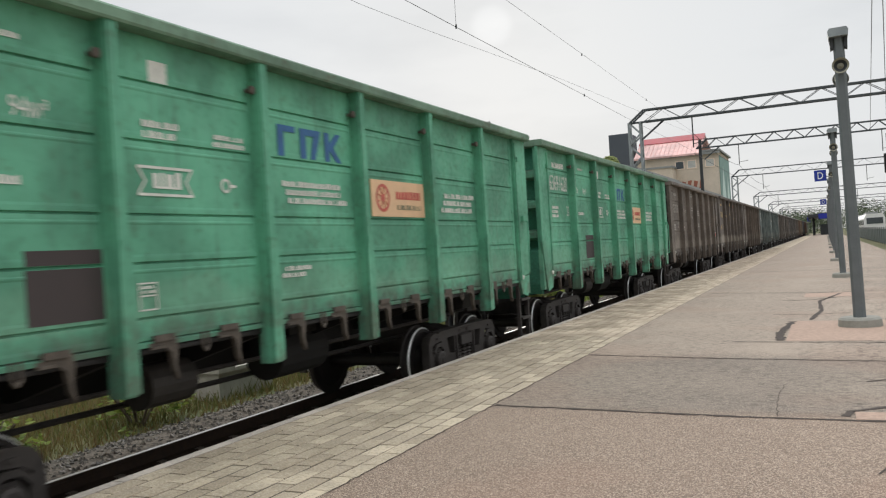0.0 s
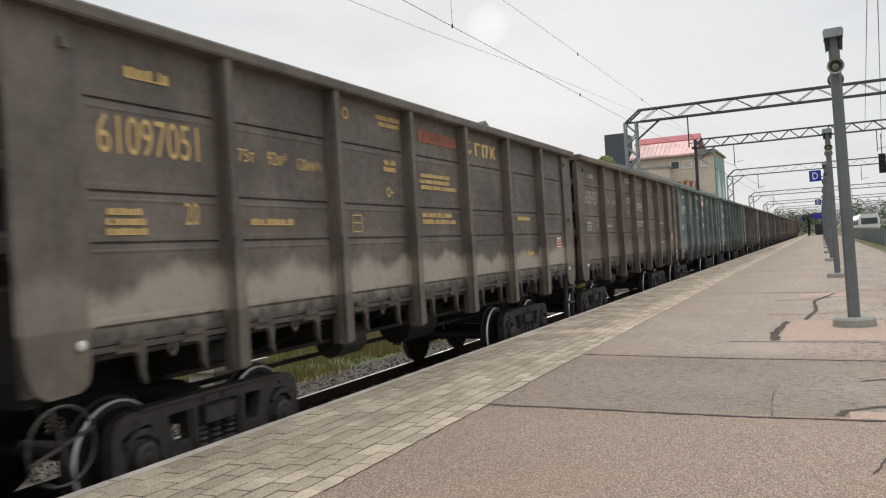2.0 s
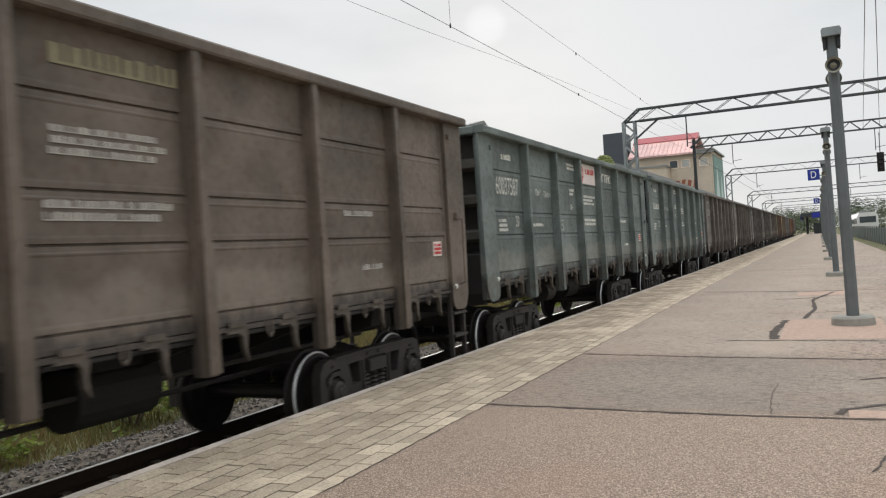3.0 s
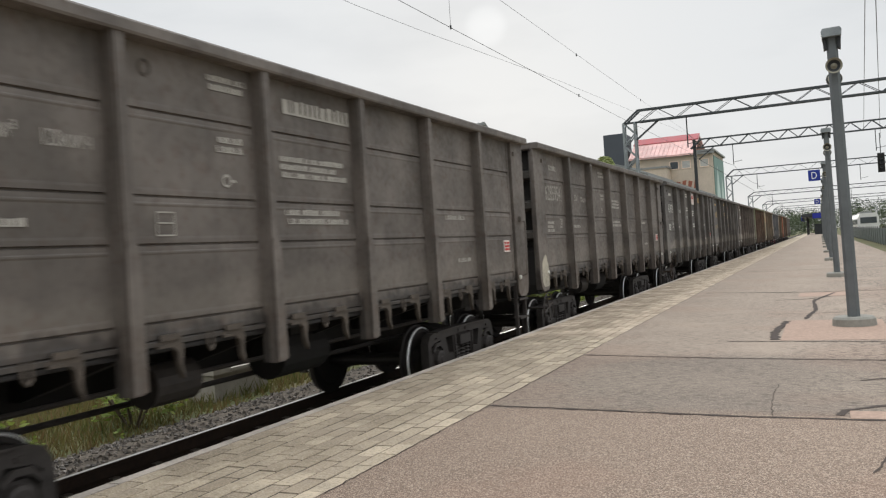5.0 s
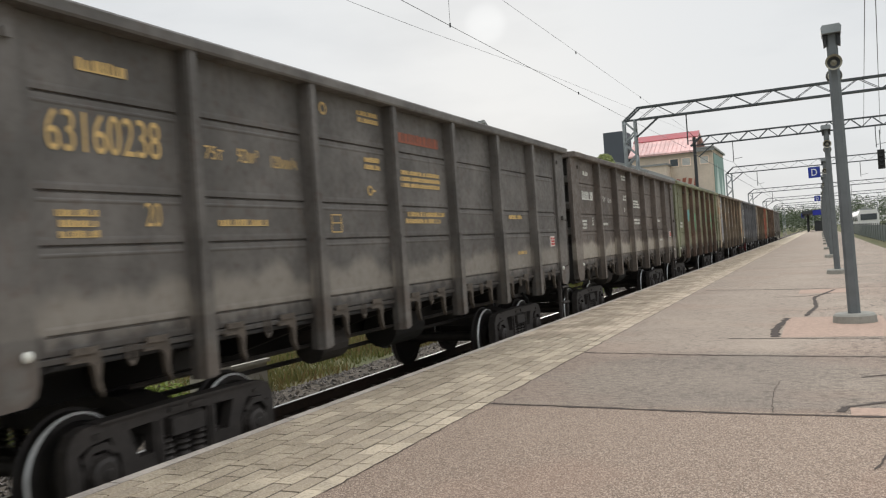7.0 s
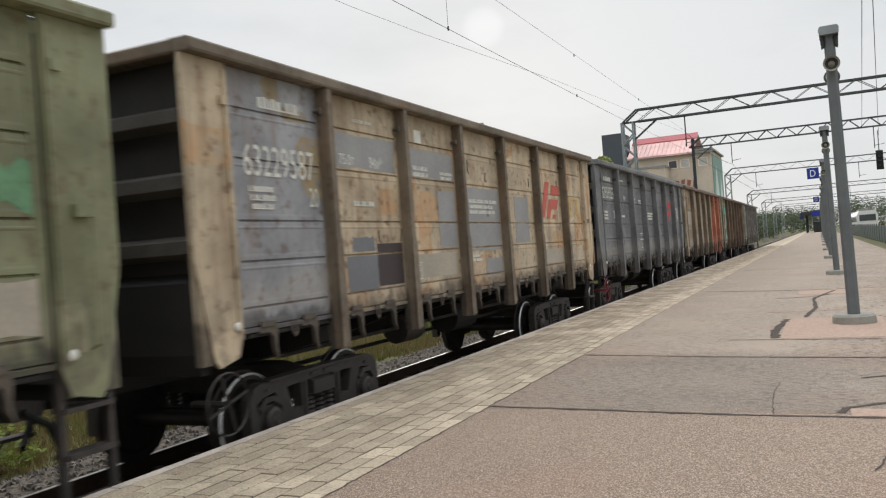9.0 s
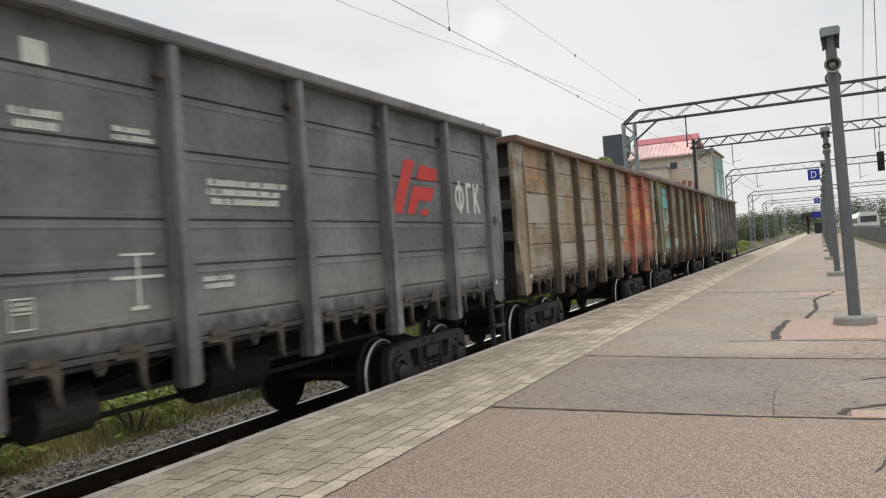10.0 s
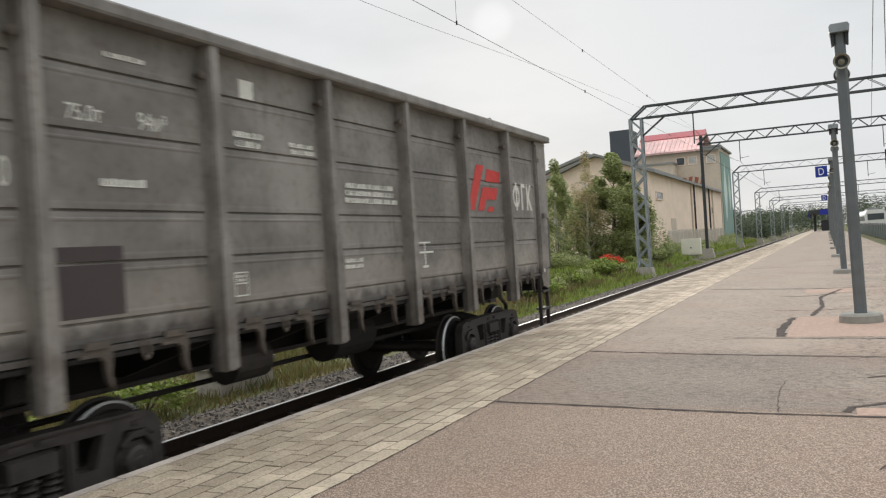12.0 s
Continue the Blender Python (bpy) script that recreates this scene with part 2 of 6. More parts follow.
def paver_mat():
    k = Mat("concrete_paver", 0.9)
    base = k.mix(k.r, srgb(158, 143, 122), srgb(202, 186, 161))
    base = k.mix(k.ramp(k.noise(3, 4), 0.4, 0.7, 0, 0.4), base, srgb(134, 124, 110))
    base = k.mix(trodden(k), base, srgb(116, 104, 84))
    base = k.mix(k.ramp(k.noise(70, 3), 0.45, 0.65, 0, 0.4), base, srgb(206, 192, 176))
    base = k.mix(k.ramp(k.noise(45, 3), 0.5, 0.36, 0, 0.45), base, srgb(112, 102, 90))
    k.color(base)
    k.bump(k.noise(120, 3), 0.35, 0.004)
    return k.m


def paver_far_mat():
    k = Mat("concrete_paver_joined", 0.9)
    g = k.n("ShaderNodeNewGeometry")
    base = k.mix(g.outputs["Random Per Island"], srgb(168, 151, 131), srgb(206, 189, 167))
    base = k.mix(k.ramp(k.noise(3, 4), 0.4, 0.7, 0, 0.4), base, srgb(150, 134, 119))
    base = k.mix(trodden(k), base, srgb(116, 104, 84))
    k.color(base)
    k.bump(k.noise(120, 3), 0.3, 0.004)
    return k.m


def leaf_mat(name, a, b, see_through=True):
    k = Mat(name, 0.6)
    g = k.n("ShaderNodeNewGeometry")
    k.color(k.mix(g.outputs["Random Per Island"], a, b))
    if see_through:
        glow_through, blend = k.n("ShaderNodeBsdfTranslucent"), k.n("ShaderNodeMixShader")
        k.put(glow_through.inputs["Color"], k.mix(g.outputs["Random Per Island"], a, b))
        blend.inputs[0].default_value = 0.4
        k.t.links.new(k.b.outputs[0], blend.inputs[1])
        k.t.links.new(glow_through.outputs[0], blend.inputs[2])
        k.t.links.new(blend.outputs[0], k.t.nodes["Material Output"].inputs["Surface"])
    return k.m


def ground_mat():
    k = Mat("grassy_ground", 0.95)
    t = k.mix(k.ramp(k.noise(0.5, 6, own=False), 0.4, 0.62), srgb(88, 92, 56), srgb(112, 104, 72))
    t = k.mix(k.ramp(k.noise(9, 5, own=False), 0.5, 0.7, 0, 0.6), t, srgb(60, 70, 36))
    k.color(t)
    k.bump(k.noise(14, 5, own=False), 0.6, 0.05)
    return k.m


def gravel_mat(name, a, b):
    k = Mat(name, 0.95)
    v = k.n("ShaderNodeTexVoronoi")
    k.put(v.inputs["Vector"], k.c)
    v.inputs["Scale"].default_value = 22
    cell = k.n("ShaderNodeSeparateColor")
    k.put(cell.inputs[0], v.outputs["Color"])
    t = k.mix(cell.outputs[0], a, b)
    t = k.mix(k.ramp(k.noise(1.5, 4, own=False), 0.45, 0.7, 0, 0.4), t, srgb(88, 76, 60))
    k.color(t)
    k.bump(v.outputs["Distance"], 0.8, 0.03)
    return k.m


asphalt, paver, paver_far = asphalt_mat(), paver_mat(), paver_far_mat()
crack_mat = simple("crack_filler", srgb(70, 60, 54), 0.95, 0, 0.2, 12)
patch_mat = simple("repair_asphalt", srgb(168, 143, 127), 0.93, 0, 0.2, 26)
edge_white = simple("edge_strip", srgb(176, 166, 156), 0.85, 0, 0.25, 3)
ground_grass, ballast = ground_mat(), gravel_mat("ballast_gravel", srgb(70, 62, 54), srgb(122, 112, 100))
stone_mat = leaf_mat("ballast_stone", srgb(60, 55, 50), srgb(126, 117, 107), False)
grass_leaf = leaf_mat("grass_blade", srgb(98, 120, 50), srgb(156, 168, 84))
grass_near = leaf_mat("short_grass_blade", srgb(78, 88, 46), srgb(122, 120, 70))
dry_leaf = leaf_mat("dry_grass_blade", srgb(122, 98, 66), srgb(122, 120, 72))
bush_leaf = leaf_mat("bush_leaf", srgb(122, 134, 84), srgb(176, 182, 124))
birch_leaf = leaf_mat("birch_leaf", srgb(128, 140, 90), srgb(180, 186, 130))
brown_leaf = leaf_mat("fading_leaf", srgb(160, 142, 106), srgb(184, 174, 130))
pine_leaf = leaf_mat("forest_leaf", srgb(62, 74, 54), srgb(96, 106, 80))
red_leaf = leaf_mat("red_bush_leaf", srgb(214, 62, 44), srgb(232, 104, 74))
bark = simple("bark", srgb(96, 84, 72), 0.95, 0, 0.3, 12)
birch_bark = simple("birch_bark", srgb(190, 186, 176), 0.9, 0, 0.25, 10)
plaster = simple("cream_plaster", srgb(240, 220, 200), 0.92, 0, 0.08, 0.6)
plaster_grey = simple("beige_plaster", srgb(202, 188, 170), 0.92, 0, 0.1, 0.5)
roof_red = simple("red_sheet_roof", srgb(166, 74, 78), 0.5, 0.0, 0.15, 0.5)
cabinet_cream = simple("cabinet_cream", srgb(228, 224, 208), 0.6, 0, 0.05, 3)
pale_scuff = simple("pale_scuffed_paint", srgb(172, 166, 150), 0.75, 0, 0.4, 2.4)
beam_steel = simple("beam_steel", srgb(78, 83, 86), 0.5, 0.4, 0.15, 8)
roof_pink = simple("pale_red_roof", srgb(214, 174, 168), 0.5, 0.0, 0.28, 0.35)
joint_soil = simple("joint_soil", srgb(64, 56, 48), 0.95, 0, 0.3, 20)
roof_grey = simple("grey_sheet_roof", srgb(136, 138, 136), 0.6, 0.1, 0.12, 0.6)
slate_box = simple("dark_cladding", srgb(76, 82, 90), 0.6, 0.1, 0.08, 0.5)
teal_wall = simple("pale_teal_mural", srgb(128, 156, 148), 0.8, 0, 0.1, 0.4)
mural_white = simple("white_mural_shape", srgb(196, 214, 206), 0.8, 0, 0.08, 0.5)
graffiti_red = simple("red_graffiti", srgb(158, 98, 80), 0.85, 0, 0.2, 1.2)
dark_glass = simple("window_glass", srgb(70, 76, 80), 0.15, 0, 0.2, 1, bump=0)
light_glass = simple("pale_window", srgb(190, 190, 184), 0.3, 0, 0.1, 1, bump=0)
sign_blue = simple("blue_sign", srgb(26, 52, 150), 0.45, 0, 0.06, 6, bump=0)
sign_white = simple("white_sign_letter", srgb(238, 240, 244), 0.5, 0, 0.03, 6, bump=0)
canopy_blue = simple("blue_canopy", srgb(30, 44, 150), 0.5, 0, 0.1, 2)
wood_fence = simple("grey_fence_board", srgb(194, 186, 174), 0.9, 0, 0.15, 3)
fence_green = simple("green_grey_fence", srgb(76, 88, 84), 0.75, 0.2, 0.12, 4)
train_white = simple("white_train_paint", srgb(222, 222, 220), 0.35, 0, 0.05, 2)
pole_paint = simple("grey_pole_paint", srgb(106, 111, 113), 0.55, 0.2, 0.12, 5)
horn_beige = simple("horn_beige", srgb(150, 146, 130), 0.55, 0, 0.08, 8)
horn_white = simple("horn_cream", srgb(206, 202, 190), 0.5, 0, 0.06, 8)
rubber = simple("black_rubber", srgb(24, 24, 24), 0.7, 0, 0.2, 12)


# ---- geometry helpers ----
class Geo:
    """Collects faces of one mesh, each with a material index."""

    def __init__(self):
        self.v, self.f, self.i = [], [], []

    def face(self, pts, mi=0):
        n = len(self.v)
        self.v += [tuple(p) for p in pts]
        self.f.append(tuple(range(n, n + len(pts))))
        self.i.append(mi)

    def box(self, x0, x1, y0, y1, z0, z1, mi=0):
        n = len(self.v)
        self.v += [(x, y, z) for x in (x0, x1) for y in (y0, y1) for z in (z0, z1)]
        for q in ((0, 1, 3, 2), (4, 6, 7, 5), (0, 4, 5, 1), (2, 3, 7, 6), (0, 2, 6, 4), (1, 5, 7, 3)):
            self.f.append(tuple(n + a for a in q))
            self.i.append(mi)
        return self

    def prism(self, pts, a, b, axis="x", mi=0):
        """Extrude the outline pts from a to b along an axis."""
        n, k = len(self.v), len(pts)
        put = {"x": lambda p, d: (d, p[0], p[1]), "y": lambda p, d: (p[0], d, p[1]), "z": lambda p, d: (p[0], p[1], d)}[axis]
        self.v += [put(p, a) for p in pts] + [put(p, b) for p in pts]
        for j in range(k):
            self.f.append((n + j, n + (j + 1) % k, n + k + (j + 1) % k, n + k + j))
            self.i.append(mi)
        self.f += [tuple(n + j for j in range(k))[::-1], tuple(n + k + j for j in range(k))]
        self.i += [mi, mi]
        return self

    def lathe(self, prof, centre=(0, 0, 0), axis="x", seg=20, mats=None):
        """Turn a profile of (along, radius) round an axis."""
        n, k = len(self.v), len(prof)
        for j in range(seg):
            c, s = math.cos(2 * math.pi * j / seg), math.sin(2 * math.pi * j / seg)
            for d, r in prof:
                p = {"x": (d, r * c, r * s), "y": (r * c, d, r * s), "z": (r * c, r * s, d)}[axis]
                self.v.append(tuple(p[q] + centre[q] for q in range(3)))
        for j in range(seg):
            for q in range(k - 1):
                a, b = n + j * k + q, n + ((j + 1) % seg) * k + q
                self.f.append((a, a + 1, b + 1, b))
                self.i.append(mats[q] if mats else 0)
        return self

    def bar(self, a, b, w, mi=0, h=None):
        """A square bar from a to b."""
        a, b = Vector(a), Vector(b)
        d = (b - a).normalized()
        side = d.cross(Vector((0, 0, 1)) if abs(d.z) < 0.95 else Vector((0, 1, 0))).normalized()
        up = side.cross(d)
        h = h or w
        n = len(self.v)
        for p in (a, b):
            for s, u in ((-1, -1), (1, -1), (1, 1), (-1, 1)):
                self.v.append(tuple(p + side * s * w / 2 + up * u * h / 2))
        for q in ((0, 1, 2, 3), (7, 6, 5, 4), (0, 4, 5, 1), (1, 5, 6, 2), (2, 6, 7, 3), (3, 7, 4, 0)):
            self.f.append(tuple(n + x for x in q))
            self.i.append(mi)
        return self

    def pipe(self, pts, r, seg=6, mi=0):
        for a, b in zip(pts, pts[1:]):
            a, b = Vector(a), Vector(b)
            d = (b - a).normalized()
            s = d.cross(Vector((0, 0, 1)) if abs(d.z) < 0.95 else Vector((0, 1, 0))).normalized()
            u = s.cross(d)
            n = len(self.v)
            for p in (a, b):
                self.v += [tuple(p + (s * math.cos(x) + u * math.sin(x)) * r) for x in (2 * math.pi * j / seg for j in range(seg))]
            for j in range(seg):
                self.f.append((n + j, n + (j + 1) % seg, n + seg + (j + 1) % seg, n + seg + j))
                self.i.append(mi)
        return self

    def mesh(self, name, *mats, smooth=False):
        me = bpy.data.meshes.new(name)
        me.from_pydata(self.v, [], self.f)
        for m in mats:
            me.materials.append(m)
        if len(mats) > 1:
            me.polygons.foreach_set("material_index", self.i)
        bm = bmesh.new()
        bm.from_mesh(me)
        bmesh.ops.recalc_face_normals(bm, faces=bm.faces)
        bm.to_mesh(me)
        bm.free()
        if smooth:
            me.shade_smooth()
        return me


def part(name, me, parent, m=None, label="", mat=None):
    """Link a mesh as one part under a thing or a part. mat: a paint of its own over a shared mesh."""
    ob = new(name, me)
    ob.parent = parent
    if m is not None:
        ob.matrix_basis = m
    if mat is not None:
        ob.material_slots[0].link = "OBJECT"
        ob.material_slots[0].material = mat
    if label:
        ob["label"] = label
    return ob


def thing(name, m, label, category, group="", kind=""):
    ob = new(name)
    ob.matrix_basis = m
    ob.empty_display_size = 0.2
    return tagged(ob, label, category, group, kind)


def T(x, y, z):
    return Matrix.Translation((x, y, z))


# Lettering: flat meshes from the built-in font, standing on the side wall and read from +x.
LETTERS = {}


def lettering(words):
    made = []
    for w in words:
        cu = bpy.data.curves.new("lettering", "FONT")
        cu.body, cu.size, cu.extrude = w, 1.0, 0.0
        made.append((w, new("lettering", cu)))
    bpy.context.view_layer.update()
    dg = bpy.context.evaluated_depsgraph_get()
    for w, ob in made:
        me = bpy.data.meshes.new_from_object(ob.evaluated_get(dg))
        me.materials.clear()
        me.materials.append(white_paint)
        xs = [v.co.x for v in me.vertices]
        ys = [v.co.y for v in me.vertices]
        x0, dx, y0, dy = min(xs), max(xs) - min(xs), min(ys), max(ys) - min(ys)
        for v in me.vertices:
            v.co = Vector((0, (v.co.x - x0) / dx, (v.co.y - y0) / dy))
        LETTERS[w] = me
    for w, ob in made:
        cu = ob.data
        bpy.data.objects.remove(ob)
        bpy.data.curves.remove(cu)


NUMBERS = ["75т", "92м³", "120км/ч", "75.0т", "94м³", "63691620", "62675376", "61097051", "63054231", "60037587", "62562939", "62859541", "64296924", "63160238", "63229587",
           "63959555", "64443849", "20", "627745", "D"]
lettering(NUMBERS)

# ---- ground, platform, track ----
XC, RAIL = -6.22, -0.605            # track centre line, top of the rails
EDGE, PAVE = -4.47, -2.82           # platform edge, end of the paver strip
rng = random.Random(4)

g = Geo()
xs = [-3000, -300, -60, -30, -20, -14, -11.5, -9.3, 3.2, 8, 30, 300, 3000]
ys = [-3000, -100, -10, 0, 6, 12, 20, 30, 45, 60, 80, 110, 160, 260, 600, 3000]


def ground_z(x, y):
    """Height of the open ground: a shallow bank beside the track that rises a little along it."""
    if -9.4 < x < 3.0:
        return -1.0
    if x >= 3.0:
        return -0.25
    rise = min(max((y - 15) / 60, 0), 1) * 0.5
    return -1.02 + rise + 0.03 * min(max(-x - 10, 0), 20)


grid = [[(x, y, ground_z(x, y)) for x in xs] for y in ys]
g.v = [p for row in grid for p in row]
k = len(xs)
for j in range(len(ys) - 1):
    for i in range(k - 1):
        g.f.append((j * k + i, j * k + i + 1, (j + 1) * k + i + 1, (j + 1) * k + i))
        g.i.append(0)
tagged(new("ground", g.mesh("ground", ground_grass)), "grassy rough ground beside the railway", "ground", kind="structure")

platform = tagged(new("platform", Geo().box(PAVE, 2.9, -12, 260, -1.0, 0).mesh("platform", asphalt)),
                  "pinkish grey worn asphalt platform with cracks", "platform", kind="structure")
g = Geo().box(EDGE + 0.03, PAVE, -12, 260, -1.0, -0.005)
part("platform_edge_base", g.mesh("platform_edge_base", joint_soil), platform, label="concrete platform edge wall")
g = Geo()
y = -8.0
while y < 200:
    g.prism([(EDGE, -0.17), (EDGE + 0.11, -0.17), (EDGE + 0.11, 0.0), (EDGE + 0.012, 0.0), (EDGE, -0.012)], y + 0.006, y + 1.994, "y")
    y += 2.0
part("edge_strip", g.mesh("edge_strip", edge_white), platform, label="pale painted edge strip")

# asphalt seams and cracks: thin raised fillers with an uneven line
def crack(pts, w, seed):
    r = random.Random(seed)
    q = []
    for (x0, y0), (x1, y1) in zip(pts, pts[1:]):
        n = max(2, int(math.hypot(x1 - x0, y1 - y0) / 0.07))
        q += [(x0 + (x1 - x0) * i / n, y0 + (y1 - y0) * i / n) for i in range(n)]
    q.append(pts[-1])
    q = [(x + r.gauss(0, 0.006), y + r.gauss(0, 0.008)) for x, y in q]
    gg = Geo()
    wd = [w * r.uniform(0.45, 1.25) for _ in q]
    for i in range(len(q) - 1):
        (x0, y0), (x1, y1) = q[i], q[i + 1]
        dx, dy = x1 - x0, y1 - y0
        l = math.hypot(dx, dy) or 1
        nx, ny = -dy / l / 2, dx / l / 2
        gg.face([(x0 - nx * wd[i], y0 - ny * wd[i], 0.004), (x1 - nx * wd[i + 1], y1 - ny * wd[i + 1], 0.004),
                 (x1 + nx * wd[i + 1], y1 + ny * wd[i + 1], 0.004), (x0 + nx * wd[i], y0 + ny * wd[i], 0.004)])
    return part("seam", gg.mesh("seam", crack_mat), platform, label="dark cracked asphalt seam")


crack([(-2.80, 6.82), (-1.7, 6.72), (-0.6, 6.63), (0.3, 6.62), (2.9, 6.6)], 0.05, 1)
crack([(-2.80, 10.05), (-1.2, 9.75), (0.5, 9.55), (2.9, 9.5)], 0.05, 2)
crack([(-1.2, 11.25), (0.6, 11.1), (2.9, 11.1)], 0.045, 3)
crack([(-2.62, 20.7), (-0.5, 19.9), (2.9, 19.6)], 0.09, 4)
crack([(-0.62, 11.35), (-0.66, 12.2), (-0.55, 13.7)], 0.12, 5)
crack([(-0.42, 6.7), (-0.46, 7.6), (-0.42, 8.1)], 0.007, 6)
crack([(0.05, 6.75), (0.1, 6.95), (0.5, 7.25), (0.9, 7.3)], 0.07, 7)
crack([(-0.9, 17.8), (-0.3, 17.9), (0.1, 18.4)], 0.07, 8)
crack([(-0.3, 13.9), (-0.15, 15.5), (-0.2, 17.5), (0.2, 19.5)], 0.08, 9)
crack([(-2.6, 31), (2.9, 30.4)], 0.1, 10)
crack([(0.2, 5.2), (0.32, 5.7), (0.5, 6.2)], 0.02, 12)
crack([(PAVE + 0.008, 3), (PAVE + 0.008, 15), (PAVE + 0.008, 45)], 0.012, 13)
crack([(-0.9, 14.9), (-0.3, 14.8), (0.3, 15.0)], 0.04, 14)
crack([(0.25, 8.3), (0.7, 8.6), (1.2, 8.5)], 0.035, 15)
for x0, x1, y0, y1 in ((-0.55, 0.75, 11.3, 13.75), (-0.5, 0.55, 18.6, 19.7), (0.12, 1.6, 6.66, 6.93)):
    part("repair_patch", Geo().box(x0, x1, y0, y1, -0.01, 0.003).mesh("repair_patch", patch_mat), platform, label="paler patched asphalt")

track = thing("track", T(XC, 0, RAIL), "broad-gauge railway track with rusty rails on ballast", "railway track", kind="structure")
prof = [(-0.075, -0.18), (0.075, -0.18), (0.075, -0.165), (0.012, -0.14), (0.012, -0.045), (0.036, -0.035), (0.036, -0.004), (0.030, 0.0),
        (-0.030, 0.0), (-0.036, -0.004), (-0.036, -0.035), (-0.012, -0.045), (-0.012, -0.14), (-0.075, -0.165)]
for s in (-1, 1):
    g = Geo().prism(prof, -40, 400, "y")
    for i, (p, q) in enumerate(zip(prof, prof[1:])):
        if p[1] == 0.0 and q[1] == 0.0:
            g.i[i] = 1
    part("rail", g.mesh("rail", rail_side, rail_head), track, T(s * 0.798, 0, 0), "rusty rail with a polished top")
bed = Geo().prism([(-3.2, -0.42), (-2.1, -0.21), (1.72, -0.21), (1.72, -0.5), (-3.2, -0.5)], -40, 400, "y")
part("ballast_bed", bed.mesh("ballast_bed", ballast), track, label="grey ballast bed")
sl = Geo().prism([(-1.3, -0.30), (1.3, -0.30), (1.3, -0.20), (1.24, -0.175), (-1.24, -0.175), (-1.3, -0.20)], -0.13, 0.13, "y")
sl.box(-0.9, -0.69, -0.05, 0.05, -0.18, -0.15).box(0.69, 0.9, -0.05, 0.05, -0.18, -0.15)
sl = sl.mesh("sleeper", sleeper_mat)
for i in range(240):
    part("sleeper", sl, track, T(0, -1 + i * 0.61, 0))
STONE = [(1, 0, 0), (-1, 0, 0), (0, 1, 0), (0, -1, 0), (0, 0, 1), (0, 0, -1)]
STONE_F = [(0, 2, 4), (2, 1, 4), (1, 3, 4), (3, 0, 4), (2, 0, 5), (1, 2, 5), (3, 1, 5), (0, 3, 5)]


def stones(n, x0, x1, y0, y1, top, seed, size=0.035):
    r = random.Random(seed)
    gg = Geo()
    for _ in range(n):
        yy = y0 + (y1 - y0) * r.random() ** 1.6
        xx = r.uniform(x0, x1)
        sz = size * r.uniform(0.6, 1.5)
        m = Euler((r.random() * 6, r.random() * 6, r.random() * 6)).to_matrix()
        b = len(gg.v)
        for p in STONE:
            q = m @ Vector((p[0] * sz * r.uniform(0.7, 1.2), p[1] * sz * r.uniform(0.7, 1.2), p[2] * sz * 0.8))
            gg.v.append((xx + q.x, yy + q.y, top(xx) + q.z))
        gg.f += [tuple(b + a for a in f) for f in STONE_F]
        gg.i += [0] * 8
    return gg


def bed_top(x):
    d = x - XC
    return RAIL + (-0.21 if d > -2.1 else -0.21 - 0.21 * (-2.1 - d) / 1.1)


g = stones(15000, XC - 3.2, XC + 1.6, 3, 60, bed_top, 3)
tagged(new("ballast_stones", g.mesh("ballast_stones", stone_mat)), "loose grey ballast stones between the rails and verge", "gravel", kind="stuff")


# ---- open wagons ----
HL = 6.61                     # half length of the body
SW, PF = 1.41, 1.55           # side wall face, pillar face
PILLARS = (-4.45, -2.67, -0.89, 0.89, 2.67, 4.45)
BOUNDS = (-6.02, *PILLARS, 6.02)
SEAMS = {"A": (3.50, 3.03, 2.45, 2.07, 1.64), "B": (3.30, 2.61, 2.22, 1.60)}


def panel_mesh(kind, width):
    """One side panel between pillars: pressed boards with a groove at every seam, and a lip at the foot."""
    gg = Geo()
    z_top, z_low = 3.88, 1.455
    cuts = [z_top, *SEAMS[kind], z_low]
    w = width / 2
    pts = []
    for i, (a, b) in enumerate(zip(cuts, cuts[1:])):
        pts += [(SW - 0.014, a - 0.004), (SW - 0.002, a - 0.008), (SW, a - 0.03)]
        if i and a - b > 0.3:                    # pressed ridge under the seam
            pts += [(SW + 0.001, a - 0.045), (SW + 0.0055, a - 0.055), (SW + 0.0055, a - 0.066), (SW + 0.001, a - 0.08)]
        pts += [(SW + 0.002, b + 0.07), (SW + 0.005, b + 0.05), (SW + 0.005, b + 0.014), (SW - 0.020, b + 0.009)]
    pts += [(SW + 0.022, 1.45), (SW + 0.022, 1.415), (SW - 0.05, 1.415)]
    pts += [(SW - 0.05, z_top)]
    gg.prism(pts, -w, w, "y")
    # flat uprights beside the pillars, over which the seams do not run
    for s in (-1, 1):
        y0 = s * (w - 0.085)
        gg.box(SW - 0.04, SW + 0.0075, min(y0, s * w), max(y0, s * w), 1.50, 3.82)
    return gg.mesh("side_panel", BASE)


BASE = wagon_paint("wagon_paint_green", GREEN, 0.10, 0.12, soot=0.25)
PANEL = {(kd, i): panel_mesh(kd, BOUNDS[i + 1] - BOUNDS[i] - 0.01) for kd in "AB" for i in range(7)}
